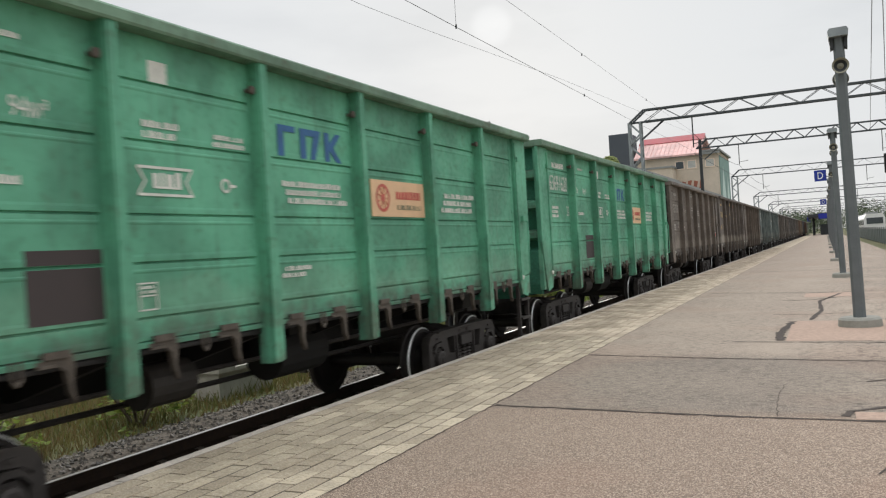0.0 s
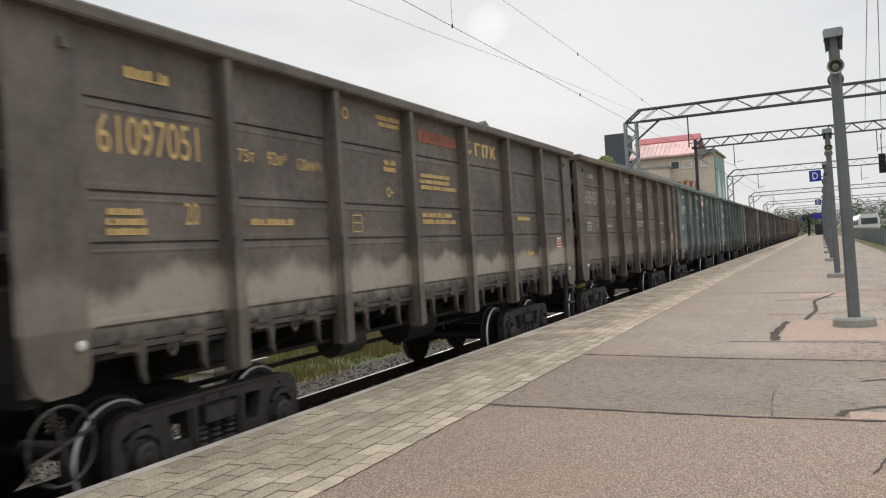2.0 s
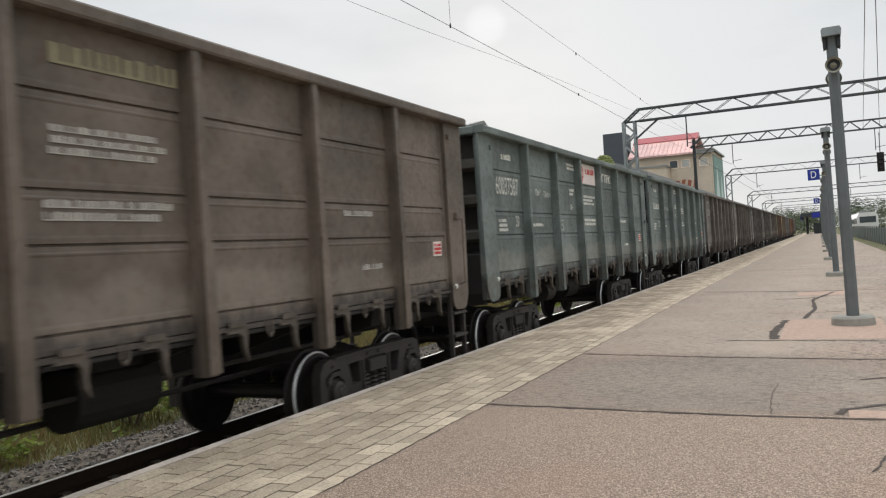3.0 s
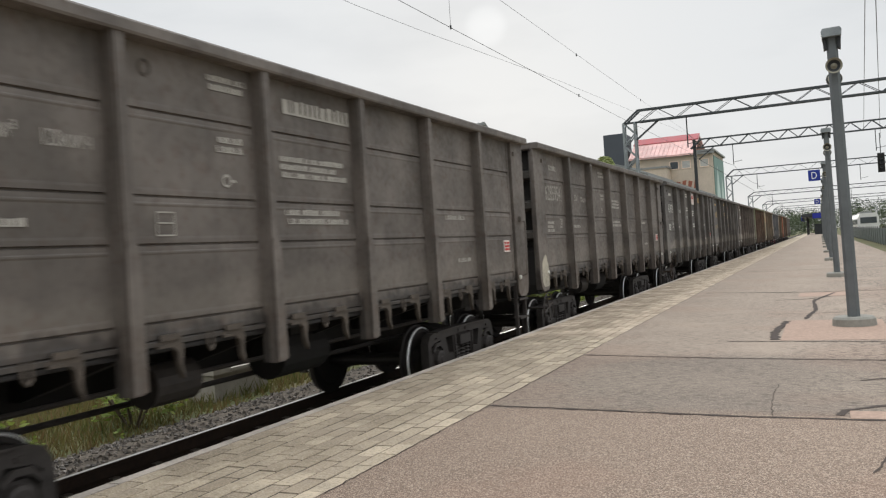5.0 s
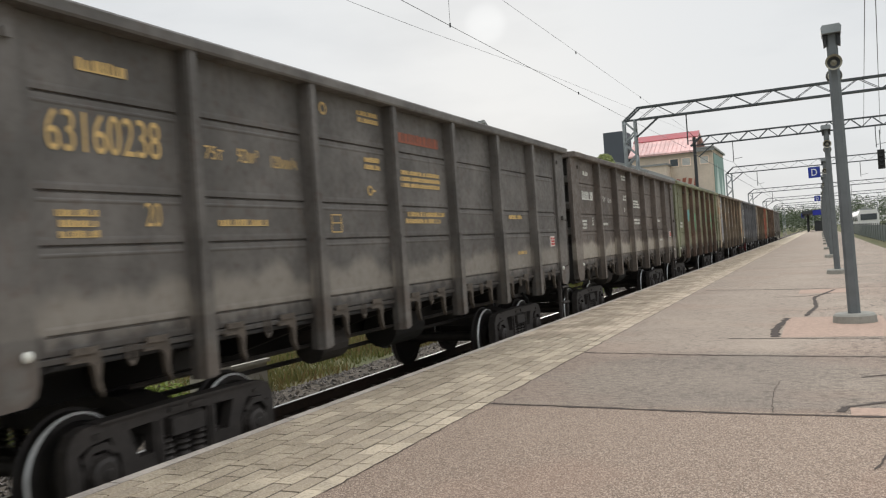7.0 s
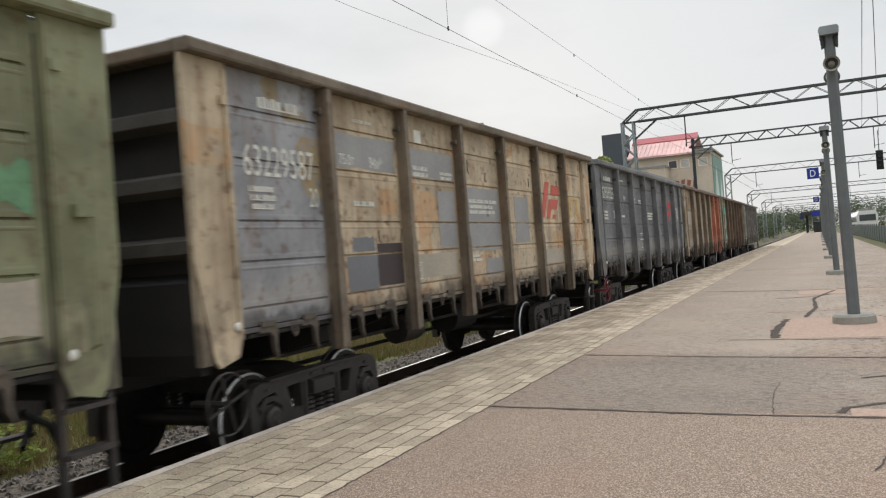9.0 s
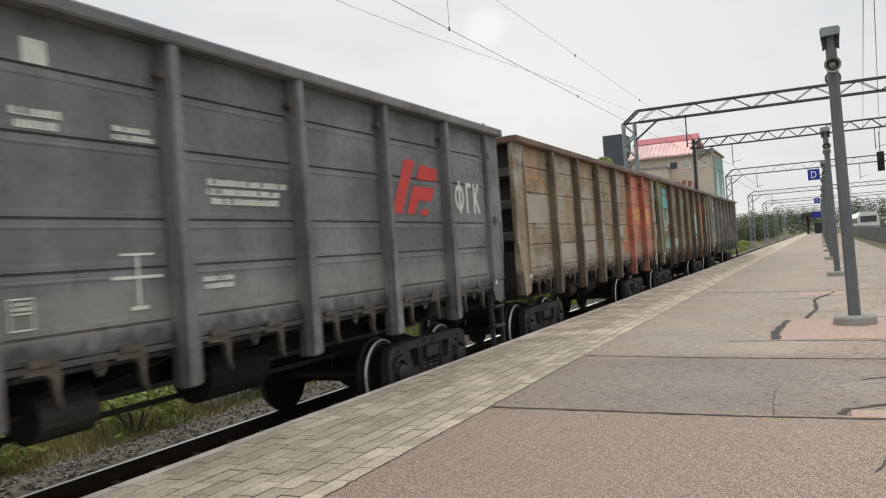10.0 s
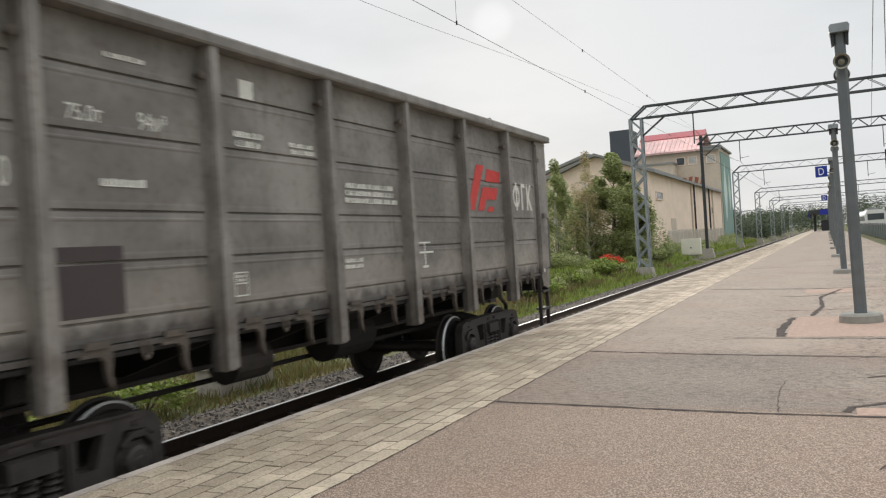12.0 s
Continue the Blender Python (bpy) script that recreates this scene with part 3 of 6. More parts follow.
# hat-section pillar that tapers towards its foot, with a doubler plate on the lower half
g = Geo()
g.prism([(-0.066, 3.88), (-0.066, 1.08), (0.066, 1.08), (0.066, 3.88)], SW - 0.03, PF - 0.02, "x")
g.prism([(-0.05, 3.88), (-0.05, 1.085), (0.05, 1.085), (0.05, 3.88)], PF - 0.02, PF, "x")
g.prism([(-0.064, 2.15), (-0.074, 1.10), (0.074, 1.10), (0.064, 2.15), (0.04, 2.25), (-0.04, 2.25)], PF, PF + 0.012, "x")
PILLAR = g.mesh("pillar", BASE)
KNOB = Geo().lathe([(0.0, 0.0), (0.0, 0.02), (0.05, 0.022), (0.055, 0.04), (0.085, 0.04), (0.09, 0.0)], (SW + 0.01, -0.11, 3.62), "x", 10).mesh("tie_knob", lock_metal)
g = Geo()
g.prism([(SW - 0.06, 3.83), (PF + 0.012, 3.83), (PF + 0.022, 3.85), (PF + 0.022, 3.925), (PF + 0.005, 3.945), (SW - 0.06, 3.945)], -HL, HL, "y")
CHORD = g.mesh("top_chord", BASE)
g = Geo()
g.prism([(HL - 0.22, 3.82), (HL, 3.82), (HL + 0.01, 3.84), (HL + 0.01, 3.93), (HL - 0.01, 3.945), (HL - 0.22, 3.945)], -1.39, 1.39, "x")
END_CHORD = g.mesh("end_chord", BASE)
# plate at the body's corner, its foot cut back towards the wagon's middle
g = Geo()
g.prism([(6.03, 3.87), (6.03, 1.40), (6.10, 1.22), (6.36, 1.16), (6.42, 1.24), (6.60, 2.1), (6.60, 3.87)], SW + 0.01, SW + 0.055, "x")
g.box(SW + 0.055, SW + 0.075, 6.05, 6.10, 1.45, 3.8)
g.box(SW + 0.055, SW + 0.10, 6.08, 6.16, 3.48, 3.56)
WING = {"A": g.mesh("corner_plate", BASE)}
g = Geo()
g.prism([(6.03, 3.87), (6.03, 1.32), (6.06, 1.22), (6.14, 1.17), (6.40, 1.16), (6.50, 1.22), (6.56, 1.36), (6.60, 2.1), (6.60, 3.87)], SW + 0.01, SW + 0.055, "x")
g.box(SW + 0.055, SW + 0.09, 6.10, 6.16, 3.60, 3.67)
WING["B"] = g.mesh("corner_plate", BASE)
# end wall: sheet with three deep horizontal ribs and corner posts
g = Geo()
g.box(-1.40, 1.40, 6.36, 6.40, 1.25, 3.88)
END = g.mesh("end_wall", BASE)
END_SLAB = Geo().prism([(6.40, 1.12), (6.50, 1.12), (6.54, 1.30), (6.54, 1.92), (6.40, 2.0)], -1.37, 1.37, "x").mesh("end_slab", end_shade_grime)
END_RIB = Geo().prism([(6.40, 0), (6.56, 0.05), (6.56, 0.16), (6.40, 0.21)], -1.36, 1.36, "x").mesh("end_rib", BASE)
END_POST = Geo().prism([(-0.04, 6.1), (0.04, 6.1), (0.04, 6.55), (-0.04, 6.55)], 1.2, 3.88, "z").mesh("end_post", BASE)
FLOOR = Geo().box(-1.40, 1.40, -6.2, 6.2, 1.36, 1.42).mesh("floor", under_black)
SILL = Geo().box(-0.17, 0.17, -6.5, 6.5, 0.92, 1.355).mesh("centre_sill", under_black)
BODY_BOLSTER = Geo().prism([(-1.25, 1.355), (1.25, 1.355), (1.2, 1.15), (0.5, 1.0), (-0.5, 1.0), (-1.2, 1.15)], -0.22, 0.22, "y").mesh("body_bolster", under_black)
CROSS = Geo().prism([(-1.4, 1.355), (1.4, 1.355), (0.3, 1.02), (-0.3, 1.02)], -0.05, 0.05, "y").mesh("cross_member", under_black)
# discharge-hatch lock: bent hook that hangs under the side sill
g = Geo()
g.prism([(-0.24, 1.44), (0.05, 1.47), (0.065, 1.37), (0.045, 1.25), (0.07, 1.12), (0.02, 1.20), (-0.005, 1.35), (-0.06, 1.39), (-0.24, 1.405)], SW - 0.02, SW + 0.03, "x")
g.box(SW + 0.025, SW + 0.045, -0.20, 0.02, 1.45, 1.50)
g.box(SW + 0.03, SW + 0.05, -0.24, -0.12, 1.395, 1.415)
LOCK = g.mesh("hatch_lock", lock_metal)
g = Geo().pipe([(SW + 0.02, -0.035, 1.47), (SW + 0.03, -0.035, 1.35), (SW + 0.03, 0.0, 1.31), (SW + 0.03, 0.035, 1.35), (SW + 0.02, 0.035, 1.47)], 0.014)
HOOK = g.mesh("hatch_hinge", lock_metal)
HATCH = Geo().prism([(0.3, 1.35), (1.42, 1.40), (1.42, 1.37), (0.3, 1.30)], -0.66, 0.66, "y").mesh("hatch", under_black)
# coupler, steps, pipe, brake gear
g = Geo().box(-0.11, 0.11, 6.2, 6.72, 0.95, 1.18)
g.prism([(-0.20, 6.55), (0.20, 6.55), (0.23, 6.78), (0.10, 6.955), (-0.02, 6.86), (-0.14, 6.955), (-0.24, 6.84)], 0.90, 1.22, "z")
COUPLER = g.mesh("coupler", bogie_iron)
g = Geo().pipe([(0.42, 6.5, 1.0), (0.44, 6.72, 0.86), (0.4, 6.86, 0.62), (0.34, 6.94, 0.55)], 0.035, 8)
HOSE = g.mesh("brake_hose", rubber)
g = Geo()
for y in (6.05, 6.47):
    g.box(1.36, 1.42, y - 0.025, y + 0.025, 0.42, 1.42)
for z in (0.44, 0.78, 1.1):
    g.box(1.30, 1.46, 6.05, 6.47, z, z + 0.035)
STEP = g.mesh("shunter_step", bogie_iron)
g = Geo().pipe([(SW + 0.13, 6.30, 1.55), (SW + 0.14, 6.30, 2.45), (SW + 0.05, 6.30, 2.5)], 0.012).pipe([(SW + 0.05, 6.3, 1.52), (SW + 0.13, 6.30, 1.55)], 0.012)
g.box(SW + 0.055, SW + 0.11, 6.2, 6.34, 2.46, 2.55)
RAILING = g.mesh("grab_rail", BASE)
g = Geo().lathe([(-0.45, 0.0), (-0.45, 0.26), (0.45, 0.26), (0.45, 0.0)], (0.55, 0.6, 0.98), "y", 16)
g.box(0.3, 0.8, 0.3, 0.9, 1.2, 1.36)
TANK = g.mesh("brake_reservoir", under_black)
g = Geo().lathe([(-0.28, 0.0), (-0.28, 0.2), (0.28, 0.2), (0.28, 0.0)], (0.75, -1.6, 1.0), "y", 16)
g.pipe([(0.75, -4.6, 1.02), (0.75, 4.6, 1.02)], 0.025).pipe([(0.3, -5, 0.8), (0.3, 5, 0.78)], 0.03)
BRAKE = g.mesh("brake_rigging", bogie_iron)
LAMP = Geo().lathe([(0.0, 0.0), (0.0, 0.035), (0.02, 0.04), (0.03, 0.025), (0.035, 0.0)], (SW + 0.055, 6.12, 1.5), "x", 10).mesh("reflector", white_paint)
g = Geo().lathe([(-0.012, 0.27), (0.0, 0.282), (0.012, 0.27), (0.0, 0.258), (-0.012, 0.27)], (1.5, -6.34, 0.85), "x", 20)
for a in (0.3, 1.87, 3.44, 5.0):
    g.bar((1.5, -6.34, 0.85), (1.5, -6.34 + 0.27 * math.cos(a), 0.85 + 0.27 * math.sin(a)), 0.02)
g.pipe([(1.1, -6.34, 0.85), (1.5, -6.34, 0.85)], 0.03)
HANDWHEEL = g.mesh("brake_wheel", rail_side)

# bogie
R = 0.475
WHEELSET = Geo()
for s in (-1, 1):
    pf = [(0.70, 0.0), (0.70, 0.36), (0.725, 0.40), (0.728, 0.503), (0.755, 0.505), (0.765, R + 0.004), (0.806, R), (0.838, R - 0.004), (0.858, R - 0.024),
          (0.858, 0.405), (0.835, 0.39), (0.80, 0.22), (0.86, 0.13), (0.86, 0.07), (1.12, 0.07), (1.12, 0.0)]
    # Only the outer chamfer takes the painted glint.
    mm = [0, 0, 0, 0, 0, 0, 0, 1, 0, 0, 0, 0, 0, 0, 0]
    WHEELSET.lathe([(s * a, b) for a, b in pf], (0, 0, 0), "x", 32, mm)
WHEELSET.lathe([(-0.72, 0.085), (0.72, 0.085)], (0, 0, 0), "x", 12)
WHEELSET = WHEELSET.mesh("wheelset", wheel_iron, rim_glint)


def frame_mesh():
    """Cast side frame: arched top, spring window, two slanted side windows and axlebox jaws."""
    gg = Geo()
    a, b = 0.99, 1.11
    both = lambda pts, x0=a, x1=b: [gg.prism([(s * y, z) for y, z in pts], x0, x1, "x") for s in (1, -1)]
    both([(0, 0.87), (1.06, 0.86), (1.17, 0.82), (1.23, 0.72), (1.24, 0.62), (1.14, 0.66), (1.04, 0.715), (0.68, 0.755), (0, 0.775)])   # upper chord
    both([(1.14, 0.67), (1.24, 0.63), (1.24, 0.32), (1.12, 0.32), (1.10, 0.52)])                            # outer jaw
    both([(0.64, 0.76), (0.84, 0.745), (0.79, 0.66), (0.735, 0.56), (0.72, 0.36), (0.56, 0.46), (0.55, 0.51)])   # inner jaw
    both([(0, 0.21), (0.42, 0.22), (0.74, 0.36), (0.62, 0.50), (0.39, 0.51), (0.36, 0.34), (0, 0.33)])      # lower chord
    both([(0.265, 0.32), (0.375, 0.32), (0.385, 0.78), (0.265, 0.78)])                                      # spring column
    both([(0, 0.885), (0.95, 0.872), (0.95, 0.852), (0, 0.862)], a - 0.02, b + 0.025)                       # top flange
    both([(0.30, 0.34), (0.335, 0.34), (0.345, 0.76), (0.30, 0.76)], b, b + 0.02)
    both([(0.80, 0.60), (0.90, 0.665), (1.02, 0.66), (1.10, 0.58), (1.13, 0.62), (1.03, 0.71), (0.88, 0.715), (0.77, 0.63)], b, b + 0.03)   # jaw rim
    for s in (1, -1):
        y = s * 0.925
        gg.prism([(y - 0.15, 0.34), (y + 0.15, 0.34), (y + 0.16, 0.56), (y + 0.10, 0.63), (y - 0.10, 0.63), (y - 0.16, 0.56)], a, b - 0.01, "x")
        gg.lathe([(b - 0.02, 0.0), (b - 0.02, 0.135), (b + 0.05, 0.13), (b + 0.065, 0.10), (b + 0.065, 0.05), (b + 0.08, 0.04), (b + 0.08, 0.0)], (0, y, R), "x", 16)
        gg.box(b, b + 0.02, s * 0.96 - 0.035, s * 0.96 + 0.035, 0.765, 0.795)
        gg.box(b, b + 0.02, s * 0.13 - 0.07, s * 0.13 + 0.07, 0.80, 0.84)
    return gg.mesh("side_frame", bogie_iron)


SIDE_FRAME = frame_mesh()
SPRING = Geo().lathe([(0.33, 0.0)] + [(0.33 + zz * 0.025, 0.085 if zz % 2 else 0.055) for zz in range(12)] + [(0.61, 0.0)], (1.04, 0, 0), "z", 10)
SPRING = SPRING.mesh("spring", bogie_iron)
BOLSTER = Geo().prism([(-1.15, 0.60), (1.15, 0.60), (1.15, 0.74), (0.5, 0.92), (-0.5, 0.92), (-1.15, 0.74)], -0.2, 0.2, "y")
BOLSTER.box(-1.0, 1.0, -0.62, -0.52, 0.40, 0.52).box(-1.0, 1.0, 0.52, 0.62, 0.40, 0.52)
BOLSTER = BOLSTER.mesh("bolster", bogie_iron)
WHEELS = []


def bar_lines(y0, y1, z0, z1, lines, seed, ragged=True):
    """Writing too small to read: each line one strip of upright strokes on a thin base."""
    r = random.Random(seed)
    h = (z1 - z0) / lines
    for i in range(lines):
        room = y1 - y0
        ya = y0 + (r.uniform(0, 0.12) * room if ragged else 0)
        yb = y1 - (r.uniform(0, 0.2) * room if ragged and lines > 1 else 0)
        zb = z1 - (i + 1) * h + 0.16 * h
        top, y = [], ya
        while y < yb - 0.01:
            w = min(r.uniform(0.16, 0.5) * h, yb - y)
            zt = zb + r.uniform(0.58, 0.70) * h
            top += [(y, zb + 0.09 * h), (y, zt), (y + w, zt), (y + w, zb + 0.09 * h)]
            y += w + (0.13 if r.random() < 0.84 else 0.5) * h
        yield Geo().prism([(ya, zb)] + top + [(top[-1][0], zb)], 0, 0.002, "x").mesh("text_line", white_paint)


def solid(pts):
    """A flat painted shape, a little proud of the wall."""
    return Geo().prism(pts, 0, 0.002, "x")


def wagon(kind, paint, label, number=None, ink=None, extra=(), panels=None, pillar_paint=None, chord_paint=None, hand=None, square=-3.4, plain=False, number_z=3.095):
    """An open-top bulk wagon; its origin lies on the rail top under its middle, the far end along +y."""
    wg = thing("open_wagon", T(XC, 0, RAIL), label, "freight wagon", "wagons of the train")
    ink = ink or white_paint
    pp, cp = pillar_paint or paint, chord_paint or paint
    for i in range(7):
        for s in (1, -1):
            m = T(0, (BOUNDS[i] + BOUNDS[i + 1]) / 2, 0)
            if s < 0:
                m = pose(0, (BOUNDS[i] + BOUNDS[i + 1]) / 2, 0, 0, 0, 180)
            part("side_panel", PANEL[kind, i], wg, m, mat=(panels or {}).get(i, paint))
    for y in PILLARS:
        part("pillar", PILLAR, wg, T(0, y, 0), mat=(panels or {}).get(("p", y), pp))
        part("pillar", PILLAR, wg, pose(0, y, 0, 0, 0, 180), mat=pp)
        if kind == "A":
            part("tie_knob", KNOB, wg, T(0, y, 0))
    for a in (0, 180):
        turn = pose(0, 0, 0, 0, 0, a)
        lift = T(0, 0, 0.045 if kind == "A" else 0.0)
        part("top_chord", CHORD, wg, lift @ turn, mat=cp)
        part("end_chord", END_CHORD, wg, lift @ turn, mat=cp)
        # Sheet and ribs painted darker than the sides for the shade between wagons.
        part("end_wall", END, wg, turn, mat=end_shade_green if paint is BASE else end_shade_grime)
        part("end_slab", END_SLAB, wg, turn, mat=end_shade_green if paint is BASE else under_black)
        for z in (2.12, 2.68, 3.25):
            part("end_rib", END_RIB, wg, turn @ T(0, 0, z), mat=paint if paint is BASE else rib_shade_grime)
        for s in (-1, 1):
            part("end_post", END_POST, wg, turn @ T(s * 1.40, 0, 0), mat=paint)
        part("coupler", COUPLER, wg, turn)
        part("brake_hose", HOSE, wg, turn)
        part("corner_plate", WING[kind], wg, turn, mat=paint)
        mir = turn @ Matrix.Diagonal((-1, 1, 1, 1))
        part("corner_plate", WING[kind], wg, mir, mat=paint)
    part("shunter_step", STEP, wg)
    part("shunter_step", STEP, wg, pose(0, 0, 0, 0, 0, 180))
    part("grab_rail", RAILING, wg, mat=paint)
    part("reflector", LAMP, wg, T(0, 0, 0))
    part("reflector", LAMP, wg, T(0, -12.24, 0))
    part("floor", FLOOR, wg)
    part("centre_sill", SILL, wg)
    for y in (-4.33, 4.33):
        part("body_bolster", BODY_BOLSTER, wg, T(0, y, 0))
    for y in PILLARS:
        part("cross_member", CROSS, wg, T(0, y, 0))
    part("brake_reservoir", TANK, wg)
    part("brake_rigging", BRAKE, wg)
    if hand:
        part("brake_wheel", HANDWHEEL, wg, label="spoked hand brake wheel", mat=hand)
    for i in range(7):
        a, b = BOUNDS[i], BOUNDS[i + 1]
        for f in (0.3, 0.74):
            part("hatch_lock", LOCK, wg, T(0, a + (b - a) * f, 0))
        part("hatch_hinge", HOOK, wg, T(0, a + (b - a) * 0.52, 0))
        part("hatch", HATCH, wg, T(0, (a + b) / 2, 0))
    for y in (-4.33, 4.33):
        bg = part("bogie", BOLSTER, wg, T(0, y, 0), "two-axle cast iron bogie")
        part("side_frame", SIDE_FRAME, bg)
        part("side_frame", SIDE_FRAME, bg, pose(0, 0, 0, 0, 0, 180))
        for d in (-0.19, 0.0, 0.19):
            part("spring", SPRING, bg, T(0, d, 0))
            part("spring", SPRING, bg, pose(0, d, 0, 0, 0, 180))
        for d in (-0.925, 0.925):
            WHEELS.append(part("wheelset", WHEELSET, bg, T(0, d, R), "wheelset with polished rims"))

    def write(word, y, z, w, h, colour=ink, name="lettering"):
        part(name, LETTERS[word], wg, T(SW + 0.0085, y, z) @ Matrix.Diagonal((1, w, h, 1)), "painted " + word, mat=colour)

    def bars(y0, y1, z0, z1, n, colour=ink, seed=1):
        for me in bar_lines(y0, y1, z0, z1, n, seed):
            part("text_line", me, wg, T(SW + 0.0085, 0, 0), mat=colour)

    def patch(y0, y1, z0, z1, colour, rag=0.045, name="repaint_patch", label="", lift=0.006):
        """Paint laid over the boards, broken at their seams."""
        rr = random.Random(int(1000 * (y0 + 7) + 77 * z1))
        cuts = [3.87, *SEAMS[kind], 1.45]
        for a, b in zip(cuts, cuts[1:]):
            top, low = min(z1, a - 0.012), max(z0, b + 0.016)
            if top - low < 0.04:
                continue
            n, m = 9, 12
            edge = lambda y: [(y + rag * (0.9 * noise.noise(Vector((y * 3, i * 0.5, z1 * 5 + b))) + rr.gauss(0, 0.12)), low + (top - low) * i / n) for i in range(n + 1)]
            left, right = edge(y0), edge(y1)
            over = [(y0 + (y1 - y0) * i / m, top - rag * abs(noise.noise(Vector((i * 0.7, y0 * 9, 1)))) * (top == z1)) for i in range(1, m)]
            under = [(y1 + (y0 - y1) * i / m, low + rag * abs(noise.noise(Vector((i * 0.7, y1 * 9, 4)))) * (low == z0)) for i in range(1, m)]
            part(name, Geo().prism(left + over + right[::-1] + under, SW - 0.01, SW + lift, "x").mesh(name, colour), wg, label=label)

    def ring(y, z, r, colour, tail=True):
        part("ring_mark", Geo().lathe([(0.0, r * 0.66), (0.0, r), (0.002, r), (0.002, r * 0.66)], (0, 0, 0), "x", 20).mesh("ring_mark", colour), wg, T(SW + 0.0085, y, z))
        if tail:
            part("ring_mark", solid([(y + r, z - 0.2 * r), (y + r * 2.1, z - 0.2 * r), (y + r * 2.1, z + 0.2 * r), (y + r, z + 0.2 * r)]).mesh("ring_mark", colour), wg, T(SW + 0.0085, 0, 0))

    def ruled_box(y0, y1, z0, z1, colour):
        e = 0.012
        for a, b, c, d in ((y0, y1, z0, z0 + e), (y0, y1, z1 - e, z1), (y0, y1, (z0 + z1) / 2, (z0 + z1) / 2 + e), (y0, y0 + e, z0 + e, z1 - e), (y1 - e, y1, z0 + e, z1 - e)):
            part("ruled_line", solid([(a, c), (b, c), (b, d), (a, d)]).mesh("ruled_line", colour), wg, T(SW + 0.0085, 0, 0))

    def plate(y0, y1, z0, z1, colour, name="painted_board", lift=0.003, label=""):
        part(name, Geo().box(SW - 0.02, SW + 0.014 + lift, y0, y1, z0, z1).mesh(name, colour), wg, label=label)

    sd = len(WHEELS)
    if plain:
        if number:
            write(number, -5.75, 3.05, 1.05, 0.26)
        bars(-5.5, -4.9, 2.25, 2.5, 2, ink, sd)
    elif kind == "B":
        bars(-5.55, -5.05, 3.48, 3.62, 1, ink, sd)
        if number:
            write(number, -5.82, 2.90, 1.08, 0.30)
        else:
            bars(-5.8, -4.75, 2.90, 3.18, 1, ink, sd + 30)
        bars(-5.8, -5.35, 2.27, 2.5, 3, ink, sd + 1)
        write("20", -4.95, 2.36, 0.17, 0.19)
        write("75т", -4.22, 2.95, 0.24, 0.12)
        write("92м³", -3.78, 2.95, 0.30, 0.13)
        write("120км/ч", -3.28, 2.93, 0.42, 0.12)
        bars(-4.1, -3.4, 2.35, 2.44, 1, ink, sd + 5)
        bars(-1.6, -0.98, 3.57, 3.73, 2, ink, sd + 15)
        bars(-1.5, -1.1, 3.02, 3.19, 2, ink, sd + 6)
        ring(-1.38, 2.78, 0.06, ink)
        ruled_box(-2.27, -2.06, 2.29, 2.49, ink)
        ring(-2.3, 3.64, 0.07, lock_metal if ink is dull_white else ink, False)
        bars(-0.6, 0.7, 2.85, 3.09, 3, ink, sd + 7)
        bars(-0.6, 0.7, 2.38, 2.56, 2, ink, sd + 8)
        bars(3.25, 3.95, 2.46, 2.56, 1, ink, sd + 9)
        bars(3.6, 4.1, 1.84, 1.93, 1, ink, sd + 10)
        plate(5.55, 5.8, 1.95, 2.15, pink_white, "inspection_notice", label="small white notice with red lines")
        for me in bar_lines(5.57, 5.78, 1.97, 2.13, 3, 5, False):
            part("text_line", me, wg, T(SW + 0.019, 0, 0), mat=red_paint)
    else:
        bars(-5.62, -4.85, 3.52, 3.68, 1, ink, sd)
        if number:
            write(number, -5.80, number_z, 1.16, 0.30)
        bars(-5.75, -5.3, 2.55, 2.8, 3, ink, sd + 1)
        write("20", -4.76, 2.60, 0.17, 0.2)
        bars(-3.8, -3.35, 3.6, 3.66, 1, ink, sd + 2)
        write("75.0т", -4.12, 3.1, 0.32, 0.12)
        write("94м³", -3.45, 3.09, 0.3, 0.14)
        bars(-3.9, -3.4, 2.62, 2.71, 1, ink, sd + 5)
        patch(square, square + 0.64, 1.68, 2.19, stencil_dark, 0.0, "stencil_square", "dark square stencil", 0.0068)
        patch(-2.2, -2.0, 3.515, 3.69, ink, 0.01, "stencil_block")
        bars(-2.33, -1.85, 3.05, 3.22, 2, ink, sd + 7)
        bars(-1.5, -1.0, 3.05, 3.18, 2, ink, sd + 8)
        if paint is BASE:
            ring(-1.35, 2.72, 0.065, ink)
        bars(-0.55, 0.74, 2.58, 2.83, 3, ink, sd + 9)
        ruled_box(-2.43, -2.24, 1.70, 1.92, ink)
        bars(-2.41, -2.26, 1.83, 1.90, 2, ink, sd + 10)
        bars(-0.6, -0.1, 1.85, 1.98, 2, ink, sd + 11)
